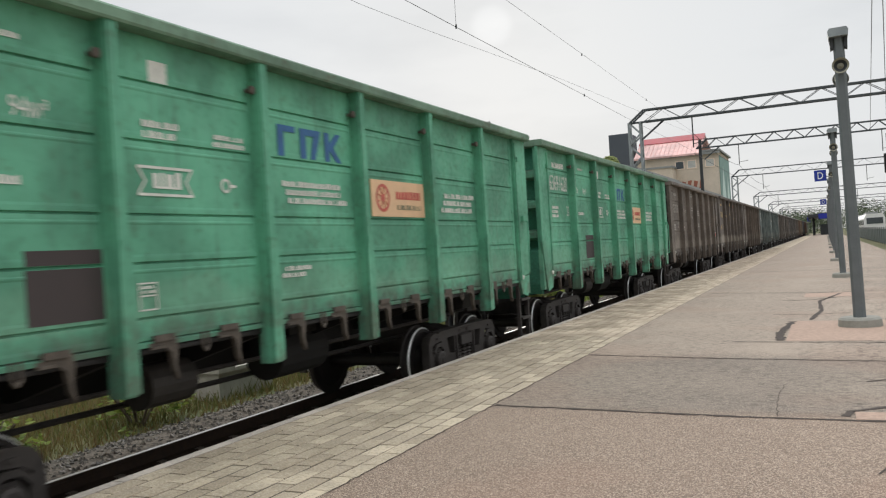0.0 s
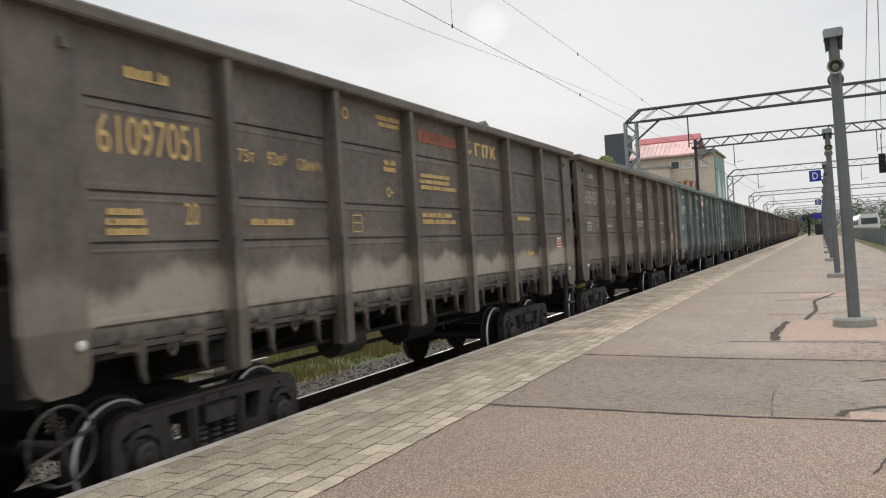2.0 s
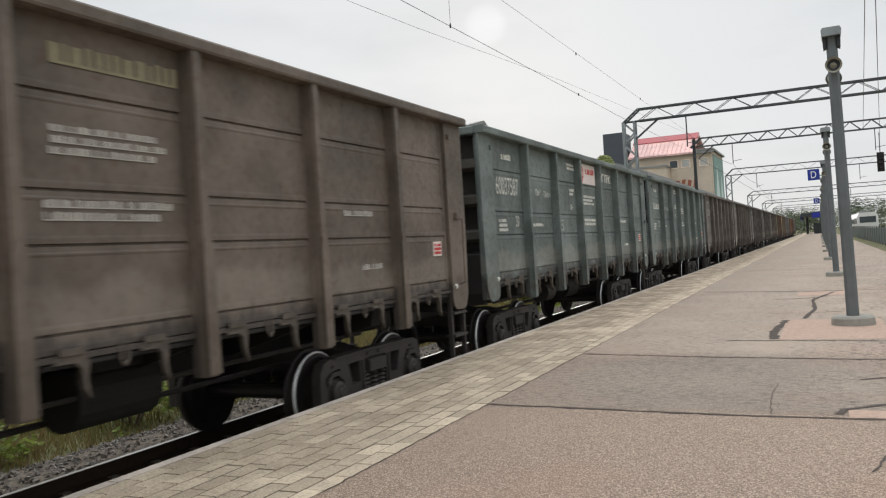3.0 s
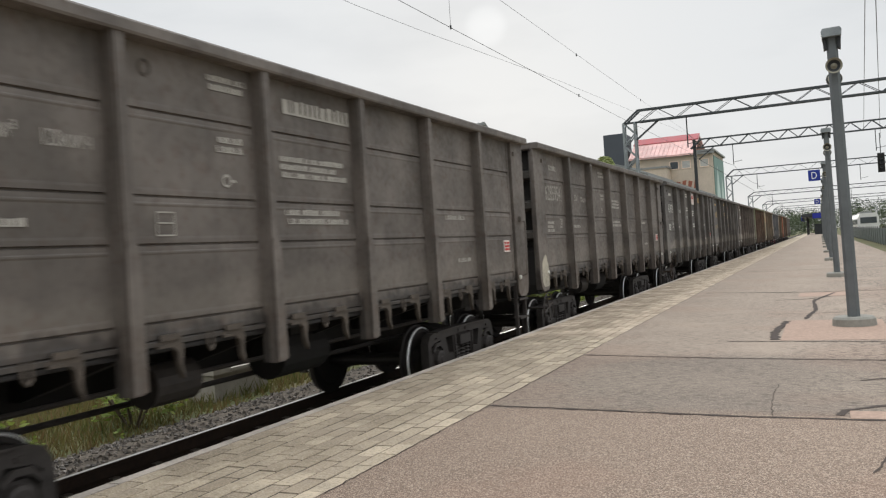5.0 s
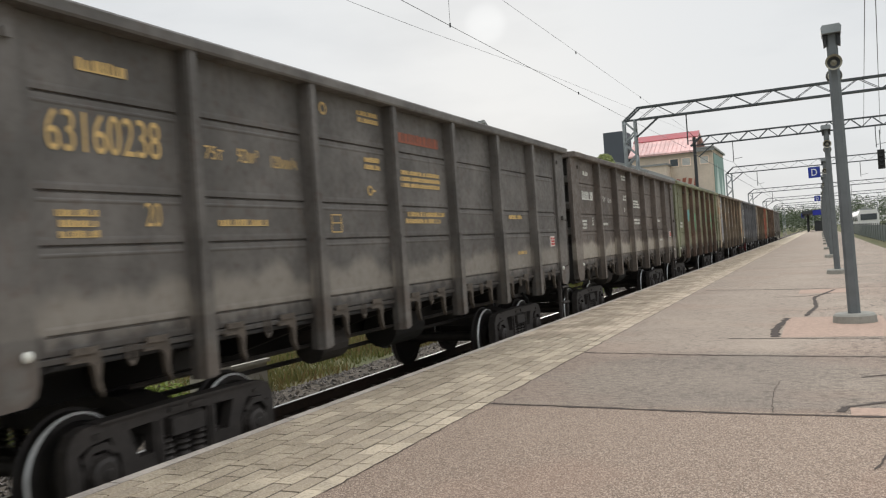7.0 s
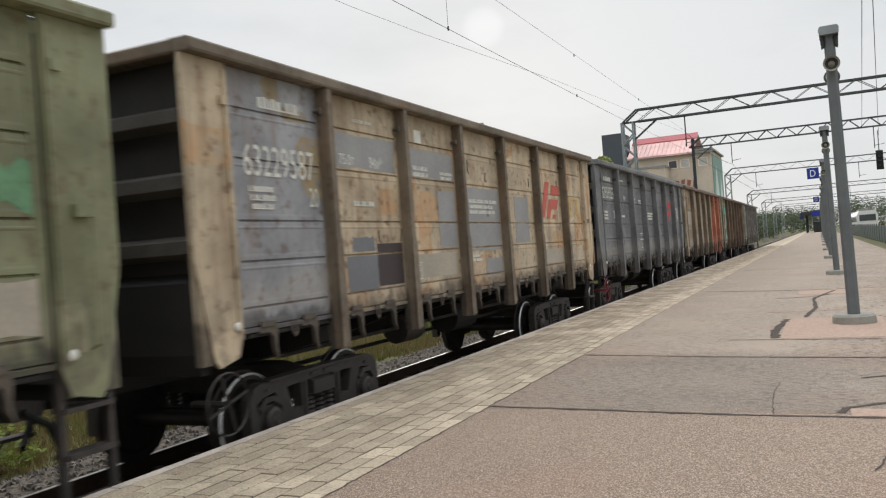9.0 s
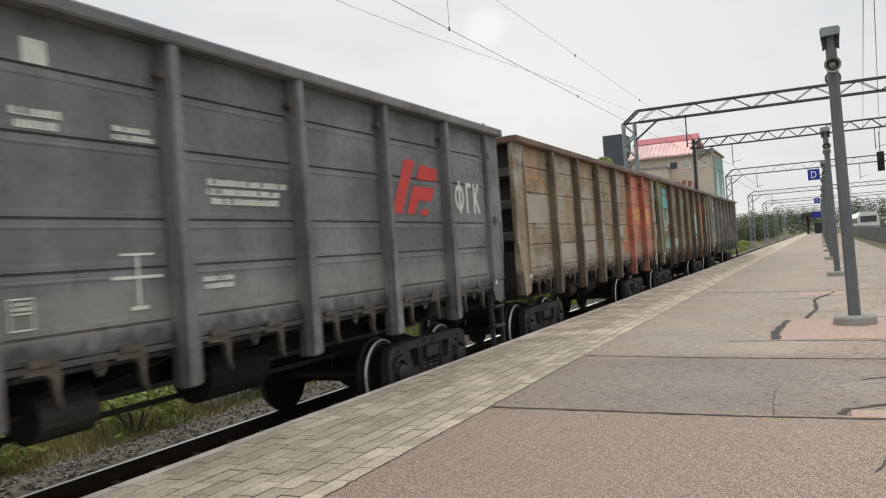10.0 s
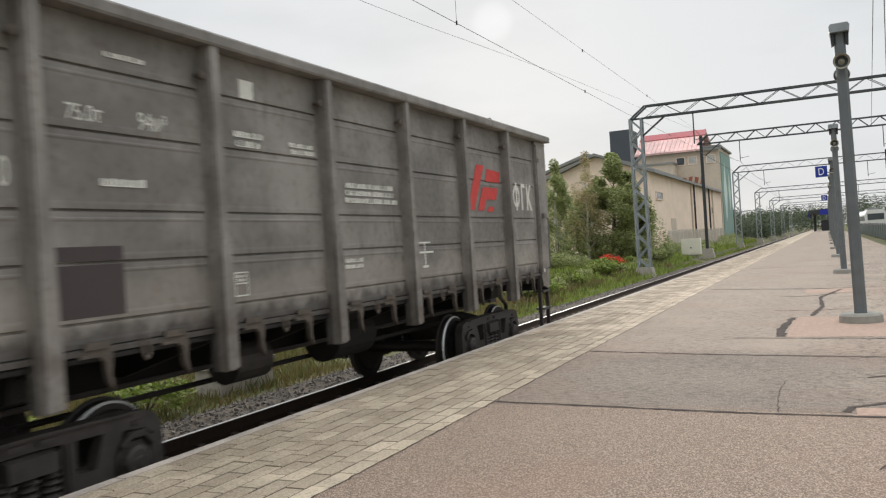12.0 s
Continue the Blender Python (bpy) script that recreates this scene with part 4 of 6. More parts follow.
    for what in extra:
        kd, *v = what
        if kd == "plate":
            plate(*v)
        elif kd == "bars":
            bars(*v)
        elif kd == "logo_bars":
            y0, y1, z0, z1, n, colour, seed = v
            for me in bar_lines(y0, y1, z0, z1, n, seed):
                part("text_line", me, wg, T(SW + 0.019, 0, 0), mat=colour)
        elif kd == "write":
            write(*v)
        elif kd == "wheel_logo":
            y, z, r, colour = v
            at = T(SW + 0.0185, y, z)
            part("emblem_ring", Geo().lathe([(0.0, r * 0.78), (0.0, r), (0.002, r), (0.002, r * 0.78)], (0, 0, 0), "x", 28).mesh("emblem_ring", colour), wg, at, "round spoked emblem")
            part("emblem_hub", Geo().lathe([(0.002, 0.0), (0.002, r * 0.3), (0.0, r * 0.3)], (0, 0, 0), "x", 14).mesh("emblem_hub", colour), wg, at)
            for i in range(9):
                a = i * 0.698
                gg = Geo().bar((0, r * 0.32 * math.cos(a), r * 0.32 * math.sin(a)), (0, r * 0.77 * math.cos(a), r * 0.77 * math.sin(a)), r * 0.12, h=0.002)
                part("emblem_spoke", gg.mesh("emblem_spoke", colour), wg, at)
        elif kd == "patch":
            patch(*v)
        elif kd == "dent":
            pts, colour = v
            smooth_pts = []
            for i in range(len(pts) - 1):
                for q in range(5):
                    f = q / 5
                    smooth_pts.append((SW + 0.002, pts[i][0] * (1 - f) + pts[i + 1][0] * f, pts[i][1] * (1 - f) + pts[i + 1][1] * f - 0.03 * math.sin(f * math.pi)))
            # A crease's shade is put into the ridge's darker colour; gouges share it.
            part("dent_crease", Geo().pipe(smooth_pts, 0.011 if colour is stencil_dark else 0.016, 6).mesh("dent_crease", colour), wg, label="ridge along a crease or gouge in the sheet")
        elif kd == "box":
            y0, y1, z0, z1, colour = v
            part("junction_box", Geo().prism([(y0, z0 + 0.03), (y0 + 0.03, z0), (y1 - 0.03, z0), (y1, z0 + 0.03), (y1, z1), (y0, z1)], SW, SW + 0.07, "x").mesh("junction_box", colour), wg, label="grey metal box")
        elif kd == "mark":
            y, z, h, colour = v
            oval = Geo().lathe([(0.0, h * 0.24), (0.0, h * 0.36), (0.002, h * 0.36), (0.002, h * 0.24)], (0, h * 0.36, h * 0.5), "x", 20)
            oval.v = [(p[0], p[1], h * 0.5 + (p[2] - h * 0.5) * 1.15) for p in oval.v]
            stem = solid([(h * 0.29, -h * 0.02), (h * 0.43, -h * 0.02), (h * 0.43, h * 1.02), (h * 0.29, h * 1.02)])
            angle = solid([(h * 0.90, 0), (h * 1.04, 0), (h * 1.04, h * 0.86), (h * 1.34, h * 0.86), (h * 1.34, h), (h * 0.90, h)])
            wedge = solid([(h * 1.5, 0), (h * 1.64, 0), (h * 1.64, h * 0.40), (h * 1.9, 0), (h * 2.08, 0), (h * 1.78, h * 0.52), (h * 2.04, h), (h * 1.88, h), (h * 1.64, h * 0.6), (h * 1.64, h), (h * 1.5, h)])
            for gg, d in ((oval, 0.0085), (stem, 0.0115), (angle, 0.0085), (wedge, 0.0085)):
                part("mark_shape", gg.mesh("mark_shape", colour), wg, T(SW + d, y, z))
        elif kd == "company_mark":
            y0, y1, z0, z1, colour = v
            f = lambda pts: solid([(y0 + (y1 - y0) * a, z0 + (z1 - z0) * b) for a, b in pts])
            for pts in ([(0, 0), (0.09, 0), (0.09, 0.8), (0.26, 0.8), (0.26, 1), (0, 1)], [(0.33, 0), (0.42, 0), (0.42, 0.78), (0.54, 0.78), (0.48, 0.0), (0.56, 0), (0.66, 1), (0.33, 1)],
                        [(0.72, 0), (0.80, 0), (0.80, 0.40), (0.91, 0), (1, 0), (0.87, 0.5), (1, 1), (0.91, 1), (0.80, 0.62), (0.80, 1), (0.72, 1)]):
                part("mark_shape", f(pts).mesh("mark_shape", colour), wg, T(SW + 0.0085, 0, 0))
        elif kd == "crescent":
            y, z, r, colour = v
            arc = [(y + r * math.cos(a * 0.35), z + r * math.sin(a * 0.35)) for a in range(19)]
            inner = [(y + 0.18 * r + 0.6 * r * math.cos(a * 0.35), z + 0.15 * r + 0.6 * r * math.sin(a * 0.35)) for a in range(18, -1, -1)]
            part("mark_shape", solid(arc[2:17] + inner[2:17]).mesh("mark_shape", colour), wg, T(SW + 0.0085, 0, 0))
        elif kd == "framed_mark":
            y0, y1, z0, z1, colour = v
            d, e = 0.07, 0.022
            for pts in ([(y0, z1 - e), (y1 + 0.02, z1 - e), (y1 + 0.02, z1), (y0, z1)], [(y0, z0), (y1 + 0.02, z0), (y1 + 0.02, z0 + e), (y0, z0 + e)],
                        [(y0, z1 - e), (y0 + e, z1 - e), (y0 + d + e, (z0 + z1) / 2), (y0 + e, z0 + e), (y0, z0 + e), (y0 + d, (z0 + z1) / 2)],
                        [(y1, z1 - e), (y1 + 0.02, z1 - e), (y1 - d + e, (z0 + z1) / 2), (y1 + 0.02, z0 + e), (y1, z0 + e), (y1 - d, (z0 + z1) / 2)]):
                part("mark_shape", solid(pts).mesh("mark_shape", colour), wg, T(SW + 0.0085, 0, 0))
            bars(y0 + 0.13, y1 - 0.11, z0 + 0.03, z1 - 0.01, 1, colour, 77)
        elif kd == "scuff":
            y0, y1, z0, z1, colour = v
            gg = Geo().prism([(y0, z0 + 0.1), (y0 + 0.1, z0), (y1 - 0.02, z0), (y1, z0 + 0.04), (y1 - 0.01, z1 - 0.2), (y1 - 0.06, z1 - 0.14), (y0 + 0.3, z1 - 0.02), (y0 + 0.22, z1), (y0 + 0.12, z1 - 0.06), (y0 + 0.02, z1 - 0.16)], SW + 0.05, SW + 0.058, "x")
            part("scuffed_paint", gg.mesh("scuffed_paint", colour), wg, label="pale scuffed paint")
        elif kd == "jack":
            y, z, w, h, colour = v
            gg = Geo().box(0, 0.002, y - 0.012, y + 0.012, z - h / 2, z + h / 2).box(0, 0.0024, y - w / 2, y + w / 2, z + 0.02, z + 0.045)
            gg.box(0, 0.0024, y - w / 3, y + w / 3, z + h / 2 - 0.02, z + h / 2).box(0, 0.0024, y - w / 6, y + w / 6, z - h / 2, z - h / 2 + 0.03)
            part("cross_marking", gg.mesh("cross_marking", colour), wg, T(SW + 0.006, 0, 0), "thin white cross marking")
        elif kd == "slant":
            y, z, w, h, colour = v
            for pts in ([(0.0, 0.02), (0.18, 0.02), (0.51, 1.0), (0.30, 1.0)], [(0.53, 0.66), (0.96, 0.66), (1.0, 0.90), (0.60, 0.94)],
                        [(0.28, 0.02), (0.45, 0.02), (0.54, 0.27), (0.83, 0.27), (0.90, 0.53), (0.45, 0.53)], [(0.55, 0.0), (0.72, 0.0), (0.76, 0.11), (0.60, 0.11)]):
                part("emblem", solid([(w * a, h * b) for a, b in pts]).mesh("emblem", colour), wg, T(SW + 0.0085, y, z), "red slanted stripe emblem")
    return wg

# the train, wagon by wagon, from the one that passes first
brown_b = [wagon_paint("wagon_paint_brown", srgb(106, 96, 87), 0.25, 0.2), wagon_paint("wagon_paint_umber", srgb(99, 90, 83), 0.8, 0.2),
           wagon_paint("wagon_paint_drab", srgb(104, 97, 91), 0.14, 0.15), wagon_paint("wagon_paint_slate_green", srgb(102, 112, 109), 0.25, 0.15),
           wagon_paint("wagon_paint_dark_grey", srgb(97, 93, 89), 0.4, 0.15)]
grey_a = wagon_paint("wagon_paint_grey", srgb(112, 113, 115), 0.25, 0.12)
grey_b = wagon_paint("wagon_paint_pale_grey", srgb(128, 124, 119), 0.3, 0.15)
olive_tone = srgb(138, 124, 98)
tan_a = wagon_paint("wagon_paint_tan", srgb(188, 171, 145), 0.25, 0.6, (srgb(192, 156, 118),), 0.16, soot=0.5)
rust_a = wagon_paint("wagon_paint_rusty_tan", srgb(152, 136, 112), 0.4, 0.45, (srgb(172, 138, 106), srgb(164, 158, 146)), 0.24)
orange_a = wagon_paint("wagon_paint_orange", srgb(186, 112, 90), 0.3, 0.45, (olive_tone,), 0.14)
olive_a = wagon_paint("wagon_paint_olive", srgb(124, 122, 92), 0.2, 0.45, (srgb(126, 128, 100),), 0.2)
olive_b = wagon_paint("wagon_paint_olive_green", srgb(124, 126, 96), 0.2, 0.4, (srgb(150, 148, 120),), 0.12)
tan_grey = wagon_paint("wagon_paint_grey_over_tan", srgb(150, 151, 155), 0.3, 0.5, (srgb(158, 140, 108), srgb(150, 138, 112)), 0.2)
dull_post = wagon_paint("wagon_paint_dull_post", srgb(112, 100, 84), 0.2, 0.5)
rust_post = wagon_paint("wagon_paint_rust_post", srgb(104, 82, 69), 0.1, 0.5)

sticker = [("plate", 1.20, 2.58, 2.485, 2.925, peach_paint), ("wheel_logo", 1.47, 2.71, 0.17, red_faded), ("logo_bars", 1.78, 2.48, 2.68, 2.83, 1, red_faded, 3), ("logo_bars", 1.80, 2.46, 2.56, 2.65, 1, olive_repaint, 4)]
blue_logo = [("company_mark", -0.55, 0.60, 3.06, 3.37, blue_paint), ("framed_mark", -2.38, -1.79, 2.60, 2.84, white_paint), ("bars", 3.1, 4.3, 2.55, 2.85, 3, white_paint, 22)]
fgk = [("slant", 2.90, 2.55, 1.40, 0.72, red_paint), ("mark", 4.86, 2.60, 0.46, white_paint)]
board = [("plate", -0.78, 0.78, 3.34, 3.79, pink_white), ("wheel_logo", -0.45, 3.565, 0.19, red_paint), ("logo_bars", -0.12, 0.68, 3.54, 3.72, 1, red_paint, 4)]
gold = [("crescent", 1.27, 3.57, 0.10, yellow_paint), ("company_mark", 1.48, 2.38, 3.46, 3.67, yellow_paint)]
tan_patches = [("patch", -4.3, -2.82, 3.06, 3.47, grey_repaint), ("patch", -2.5, -1.0, 3.05, 3.44, grey_repaint), ("patch", -4.1, -3.4, 1.6, 2.08, slate_repaint),
               ("patch", -3.95, -3.45, 2.1, 2.28, slate_repaint), ("patch", -3.3, -2.8, 1.75, 2.02, pale_repaint), ("patch", -2.55, -1.1, 1.70, 2.03, pale_repaint), ("patch", -0.78, 0.78, 2.0, 3.0, grey_repaint),
               ("patch", 0.1, 0.78, 1.58, 1.90, grey_repaint, 0.08), ("patch", 1.55, 2.28, 2.10, 2.92, grey_repaint, 0.02), ("patch", 2.85, 4.33, 1.67, 1.96, pale_repaint, 0.03), ("patch", -1.6, -1.0, 2.1, 2.9, grey_repaint, 0.03)]
rust_patches = [("patch", -5.85, -4.75, 2.45, 3.0, pale_repaint), ("patch", -4.2, -2.8, 1.76, 2.05, pale_repaint), ("patch", -2.4, -1.1, 1.76, 2.4, pale_repaint), ("patch", -2.4, -1.9, 2.45, 2.95, pale_repaint),
                ("patch", -0.75, 0.1, 1.76, 2.0, grey_repaint), ("patch", 1.95, 2.6, 1.66, 2.03, salmon_repaint, 0.1), ("patch", 2.15, 2.6, 2.1, 2.42, salmon_repaint, 0.08), ("patch", 2.45, 2.6, 2.47, 2.9, salmon_repaint, 0.06),
                ("patch", 3.3, 4.35, 2.58, 2.94, yellow_repaint, 0.09), ("patch", 4.9, 5.7, 2.5, 2.94, yellow_repaint, 0.09), ("patch", 2.8, 3.0, 3.1, 3.45, olive_repaint), ("patch", 5.55, 5.85, 3.1, 3.4, olive_repaint),
                ("patch", 3.75, 4.05, 1.8, 2.02, olive_repaint), ("patch", 4.6, 4.9, 3.1, 3.3, olive_repaint), ("patch", 5.6, 5.9, 2.1, 2.38, olive_repaint), ("box", 2.98, 3.2, 1.98, 2.42, grey_repaint), ("patch", 1.1, 1.62, 1.58, 2.02, slate_repaint, 0.01), ("patch", 1.0, 1.9, 2.1, 2.42, pale_repaint, 0.08), ("write", "627745", -5.8, 3.07, 1.0, 0.28, yellow_repaint),
                ("dent", [(1.1, 3.3), (1.5, 3.05), (2.1, 2.98)], olive_repaint), ("dent", [(1.3, 2.95), (1.7, 2.72), (2.45, 2.78)], olive_repaint), ("dent", [(1.3, 2.75), (1.8, 2.55), (2.45, 2.72)], olive_repaint),
                ("dent", [(-0.6, 3.35), (-0.1, 3.25), (0.6, 3.28)], olive_repaint), ("dent", [(2.8, 2.95), (3.2, 2.72), (4.2, 2.85)], salmon_repaint), ("dent", [(-0.5, 2.7), (0.0, 2.5), (0.6, 2.46)], olive_repaint)]
r = random.Random(31)
for i in range(16):                               # flaked spots and short gouges in the orange end
    y, z = r.uniform(2.85, 5.85), r.choice((1.75, 1.85, 2.15, 2.3, 2.55, 2.75, 3.1, 3.25, 3.58))
    rust_patches.append(("patch", y, y + r.uniform(0.06, 0.26), z, z + r.uniform(0.06, 0.2), olive_repaint, 0.05))
gouges = []
for i in range(20):
    y, z = r.uniform(-5.7, 5.7), r.choice((1.8, 2.2, 2.55, 2.65, 3.1, 3.2))
    gouges.append(("dent", [(y, z + r.uniform(0.1, 0.24)), (y + r.gauss(0, 0.02), z + 0.1), (y + r.gauss(0, 0.05), z)], stencil_dark))
olive_patches = [("patch", -5.80, -4.85, 3.42, 3.70, turquoise, 0.06), ("patch", -5.98, -4.62, 3.04, 3.42, turquoise, 0.05), ("patch", -5.97, -5.45, 2.66, 3.0, turquoise, 0.12), ("patch", -4.98, -4.6, 2.47, 3.0, pale_turquoise, 0.12),
                 ("patch", -5.97, -5.15, 2.47, 2.66, pale_repaint, 0.1), ("patch", -3.65, -2.85, 1.66, 1.98, pale_turquoise, 0.08), ("patch", -2.5, -1.85, 2.47, 2.98, turquoise, 0.05), ("patch", -2.5, -1.9, 1.70, 2.05, turquoise, 0.14),
                 ("patch", -4.95, -4.62, 1.70, 2.05, turquoise, 0.12), ("patch", -1.2, -1.0, 3.2, 3.48, turquoise, 0.06), ("patch", -4.3, -4.05, 3.1, 3.46, turquoise, 0.1), ("patch", 1.05, 2.55, 2.10, 2.94, pale_turquoise, 0.04),
                 ("patch", 2.82, 4.32, 2.10, 3.44, salmon_repaint, 0.03), ("patch", 4.68, 5.9, 2.12, 2.95, turquoise, 0.04), ("patch", -5.3, -5.0, 1.66, 1.9, pale_turquoise, 0.12), ("patch", 1.6, 2.4, 1.92, 2.04, pale_repaint, 0.1),
                 ("patch", -2.5, -2.05, 3.08, 3.26, pale_repaint, 0.1), ("patch", -4.15, -3.9, 3.06, 3.2, salmon_repaint, 0.1), ("patch", -0.6, 0.1, 2.1, 2.2, pale_repaint, 0.08),
                 ("dent", [(-3.2, 3.25), (-3.12, 2.9), (-3.35, 2.5)], stencil_dark), ("dent", [(-0.7, 2.6), (-0.5, 2.52), (-0.2, 2.58)], stencil_dark), ("dent", [(3.1, 2.6), (3.4, 2.8), (3.6, 2.55)], salmon_repaint)]
green_chord = wagon_paint("wagon_paint_green_chord", srgb(102, 132, 110), 0.1, 0.3, soot=0.2)
green_repaint = simple("green_repaint", srgb(98, 138, 104), 0.7, 0, 0.25, 2.0)
TRAIN = [
    wagon("A", BASE, "faded green open freight wagon with white stencils and a peach sticker", None, None, sticker + blue_logo, chord_paint=green_chord),
    wagon("A", BASE, "faded green open freight wagon with large white number", "63691620", None, sticker + blue_logo, chord_paint=green_chord),
    wagon("B", brown_b[0], "dusty brown open freight wagon with faint white markings", "62675376", dull_white),
    wagon("B", brown_b[1], "dusty brown-grey open freight wagon with ochre markings", "61097051", yellow_paint, hand=bogie_iron, extra=
          [("bars", -0.6, 0.78, 3.46, 3.70, 1, graffiti_red, 6), *gold]),
    wagon("B", wagon_paint("wagon_paint_plain_brown", srgb(100, 89, 79), 0.2, 0.2), "dusty drab brown open freight wagon with white markings", "63054231", dull_white, [("bars", -0.6, 0.78, 3.47, 3.70, 1, olive_repaint, 6)]),
    wagon("B", brown_b[3], "slate-green open freight wagon with white markings and a white board", "60037587", None, board + [("company_mark", 1.48, 2.38, 3.46, 3.67, white_paint)]),
    wagon("B", brown_b[3], "grey-green dusty open freight wagon with white markings", None),
    wagon("B", brown_b[2], "dusty drab brown open freight wagon with dull white number", "62562939", dull_white, [("bars", -0.6, 0.78, 3.47, 3.70, 1, dull_white, 6)]),
    wagon("B", brown_b[2], "dusty grey-brown open freight wagon with pale scuffed foot", "62859541", dull_white, [("scuff", -6.46, -6.06, 1.24, 1.84, pale_scuff)], hand=bogie_iron),
    wagon("B", brown_b[4], "dark grey open freight wagon with a red and white board", "64296924", white_paint, board + gold, hand=rail_side),
    wagon("B", brown_b[4], "dark grey-brown open freight wagon with ochre number", "63160238", yellow_paint, [("bars", -0.7, 0.6, 3.4, 3.6, 1, graffiti_red, 6)]),
    wagon("B", brown_b[1], "dusty brown open freight wagon with white markings", None),
    wagon("A", olive_b, "olive-green open freight wagon with patchy repainting", None, None, [("patch", -4.2, -3.0, 2.5, 3.0, turquoise, 0.15), ("patch", -2.4, -1.2, 2.1, 2.9, green_repaint, 0.2), ("patch", 0.95, 2.3, 2.47, 2.96, green_repaint, 0.2), ("patch", 2.8, 4.3, 2.47, 2.95, green_repaint, 0.14), ("patch", 2.8, 4.3, 2.1, 2.42, green_repaint, 0.16),
                                                    ("patch", 4.7, 5.95, 2.47, 2.88, green_repaint, 0.2), ("patch", 4.62, 5.95, 1.66, 2.05, pale_repaint, 0.05), ("patch", 5.25, 5.5, 3.05, 3.4, green_repaint, 0.12), ("patch", -0.6, 0.3, 2.5, 3.0, pale_repaint, 0.1)], pillar_paint=rust_post, plain=True),
    wagon("A", tan_a, "tan rusty open freight wagon with grey repainted patches", "63229587", white_paint, tan_patches + gouges[8:] + [("slant", 3.0, 2.55, 1.32, 0.72, red_faded), ("mark", 4.86, 2.60, 0.44, yellow_paint)], {0: tan_grey}, dull_post, dull_post, hand=wheel_iron, number_z=2.88),
    wagon("A", grey_a, "blue-grey open freight wagon with crisp white markings", "63959555", white_paint, fgk + [("jack", -1.30, 1.97, 0.52, 0.44, white_paint)], hand=hand_red, square=-4.32),
    wagon("A", rust_a, "dented tan and rust open freight wagon with orange end", None, pale_repaint, rust_patches + gouges[5:12],
          {5: orange_a, 6: orange_a, ("p", 2.67): orange_a, ("p", 4.45): orange_a}, dull_post, rust_post, plain=True),
    wagon("A", olive_a, "dull olive open freight wagon with turquoise repainted patches", None, white_paint, olive_patches + gouges[:5], {}, rust_post, rust_post, plain=True),
    wagon("A", grey_b, "grey open freight wagon with white markings, last of the train", "64443849", white_paint, fgk + [("jack", 1.40, 1.95, 0.50, 0.34, white_paint)], square=-4.32),
]


# play in the couplings: how far a wagon stands from the even spacing
SLACK = {2: 0.08, 3: 0.18, 8: -0.08, 11: -0.12, 12: -0.38, 13: -0.30, 14: -0.38, 15: -0.34, 16: -0.34, 17: -0.40}


def train_at(k, t):
    """Where the middle of wagon k stands along the track at t seconds."""
    return 13.92 * (k + 0.0648) - 19.62 * t - 0.42 + 0.25 * t - 0.0187 * t * t + SLACK.get(k, 0.0) + HL


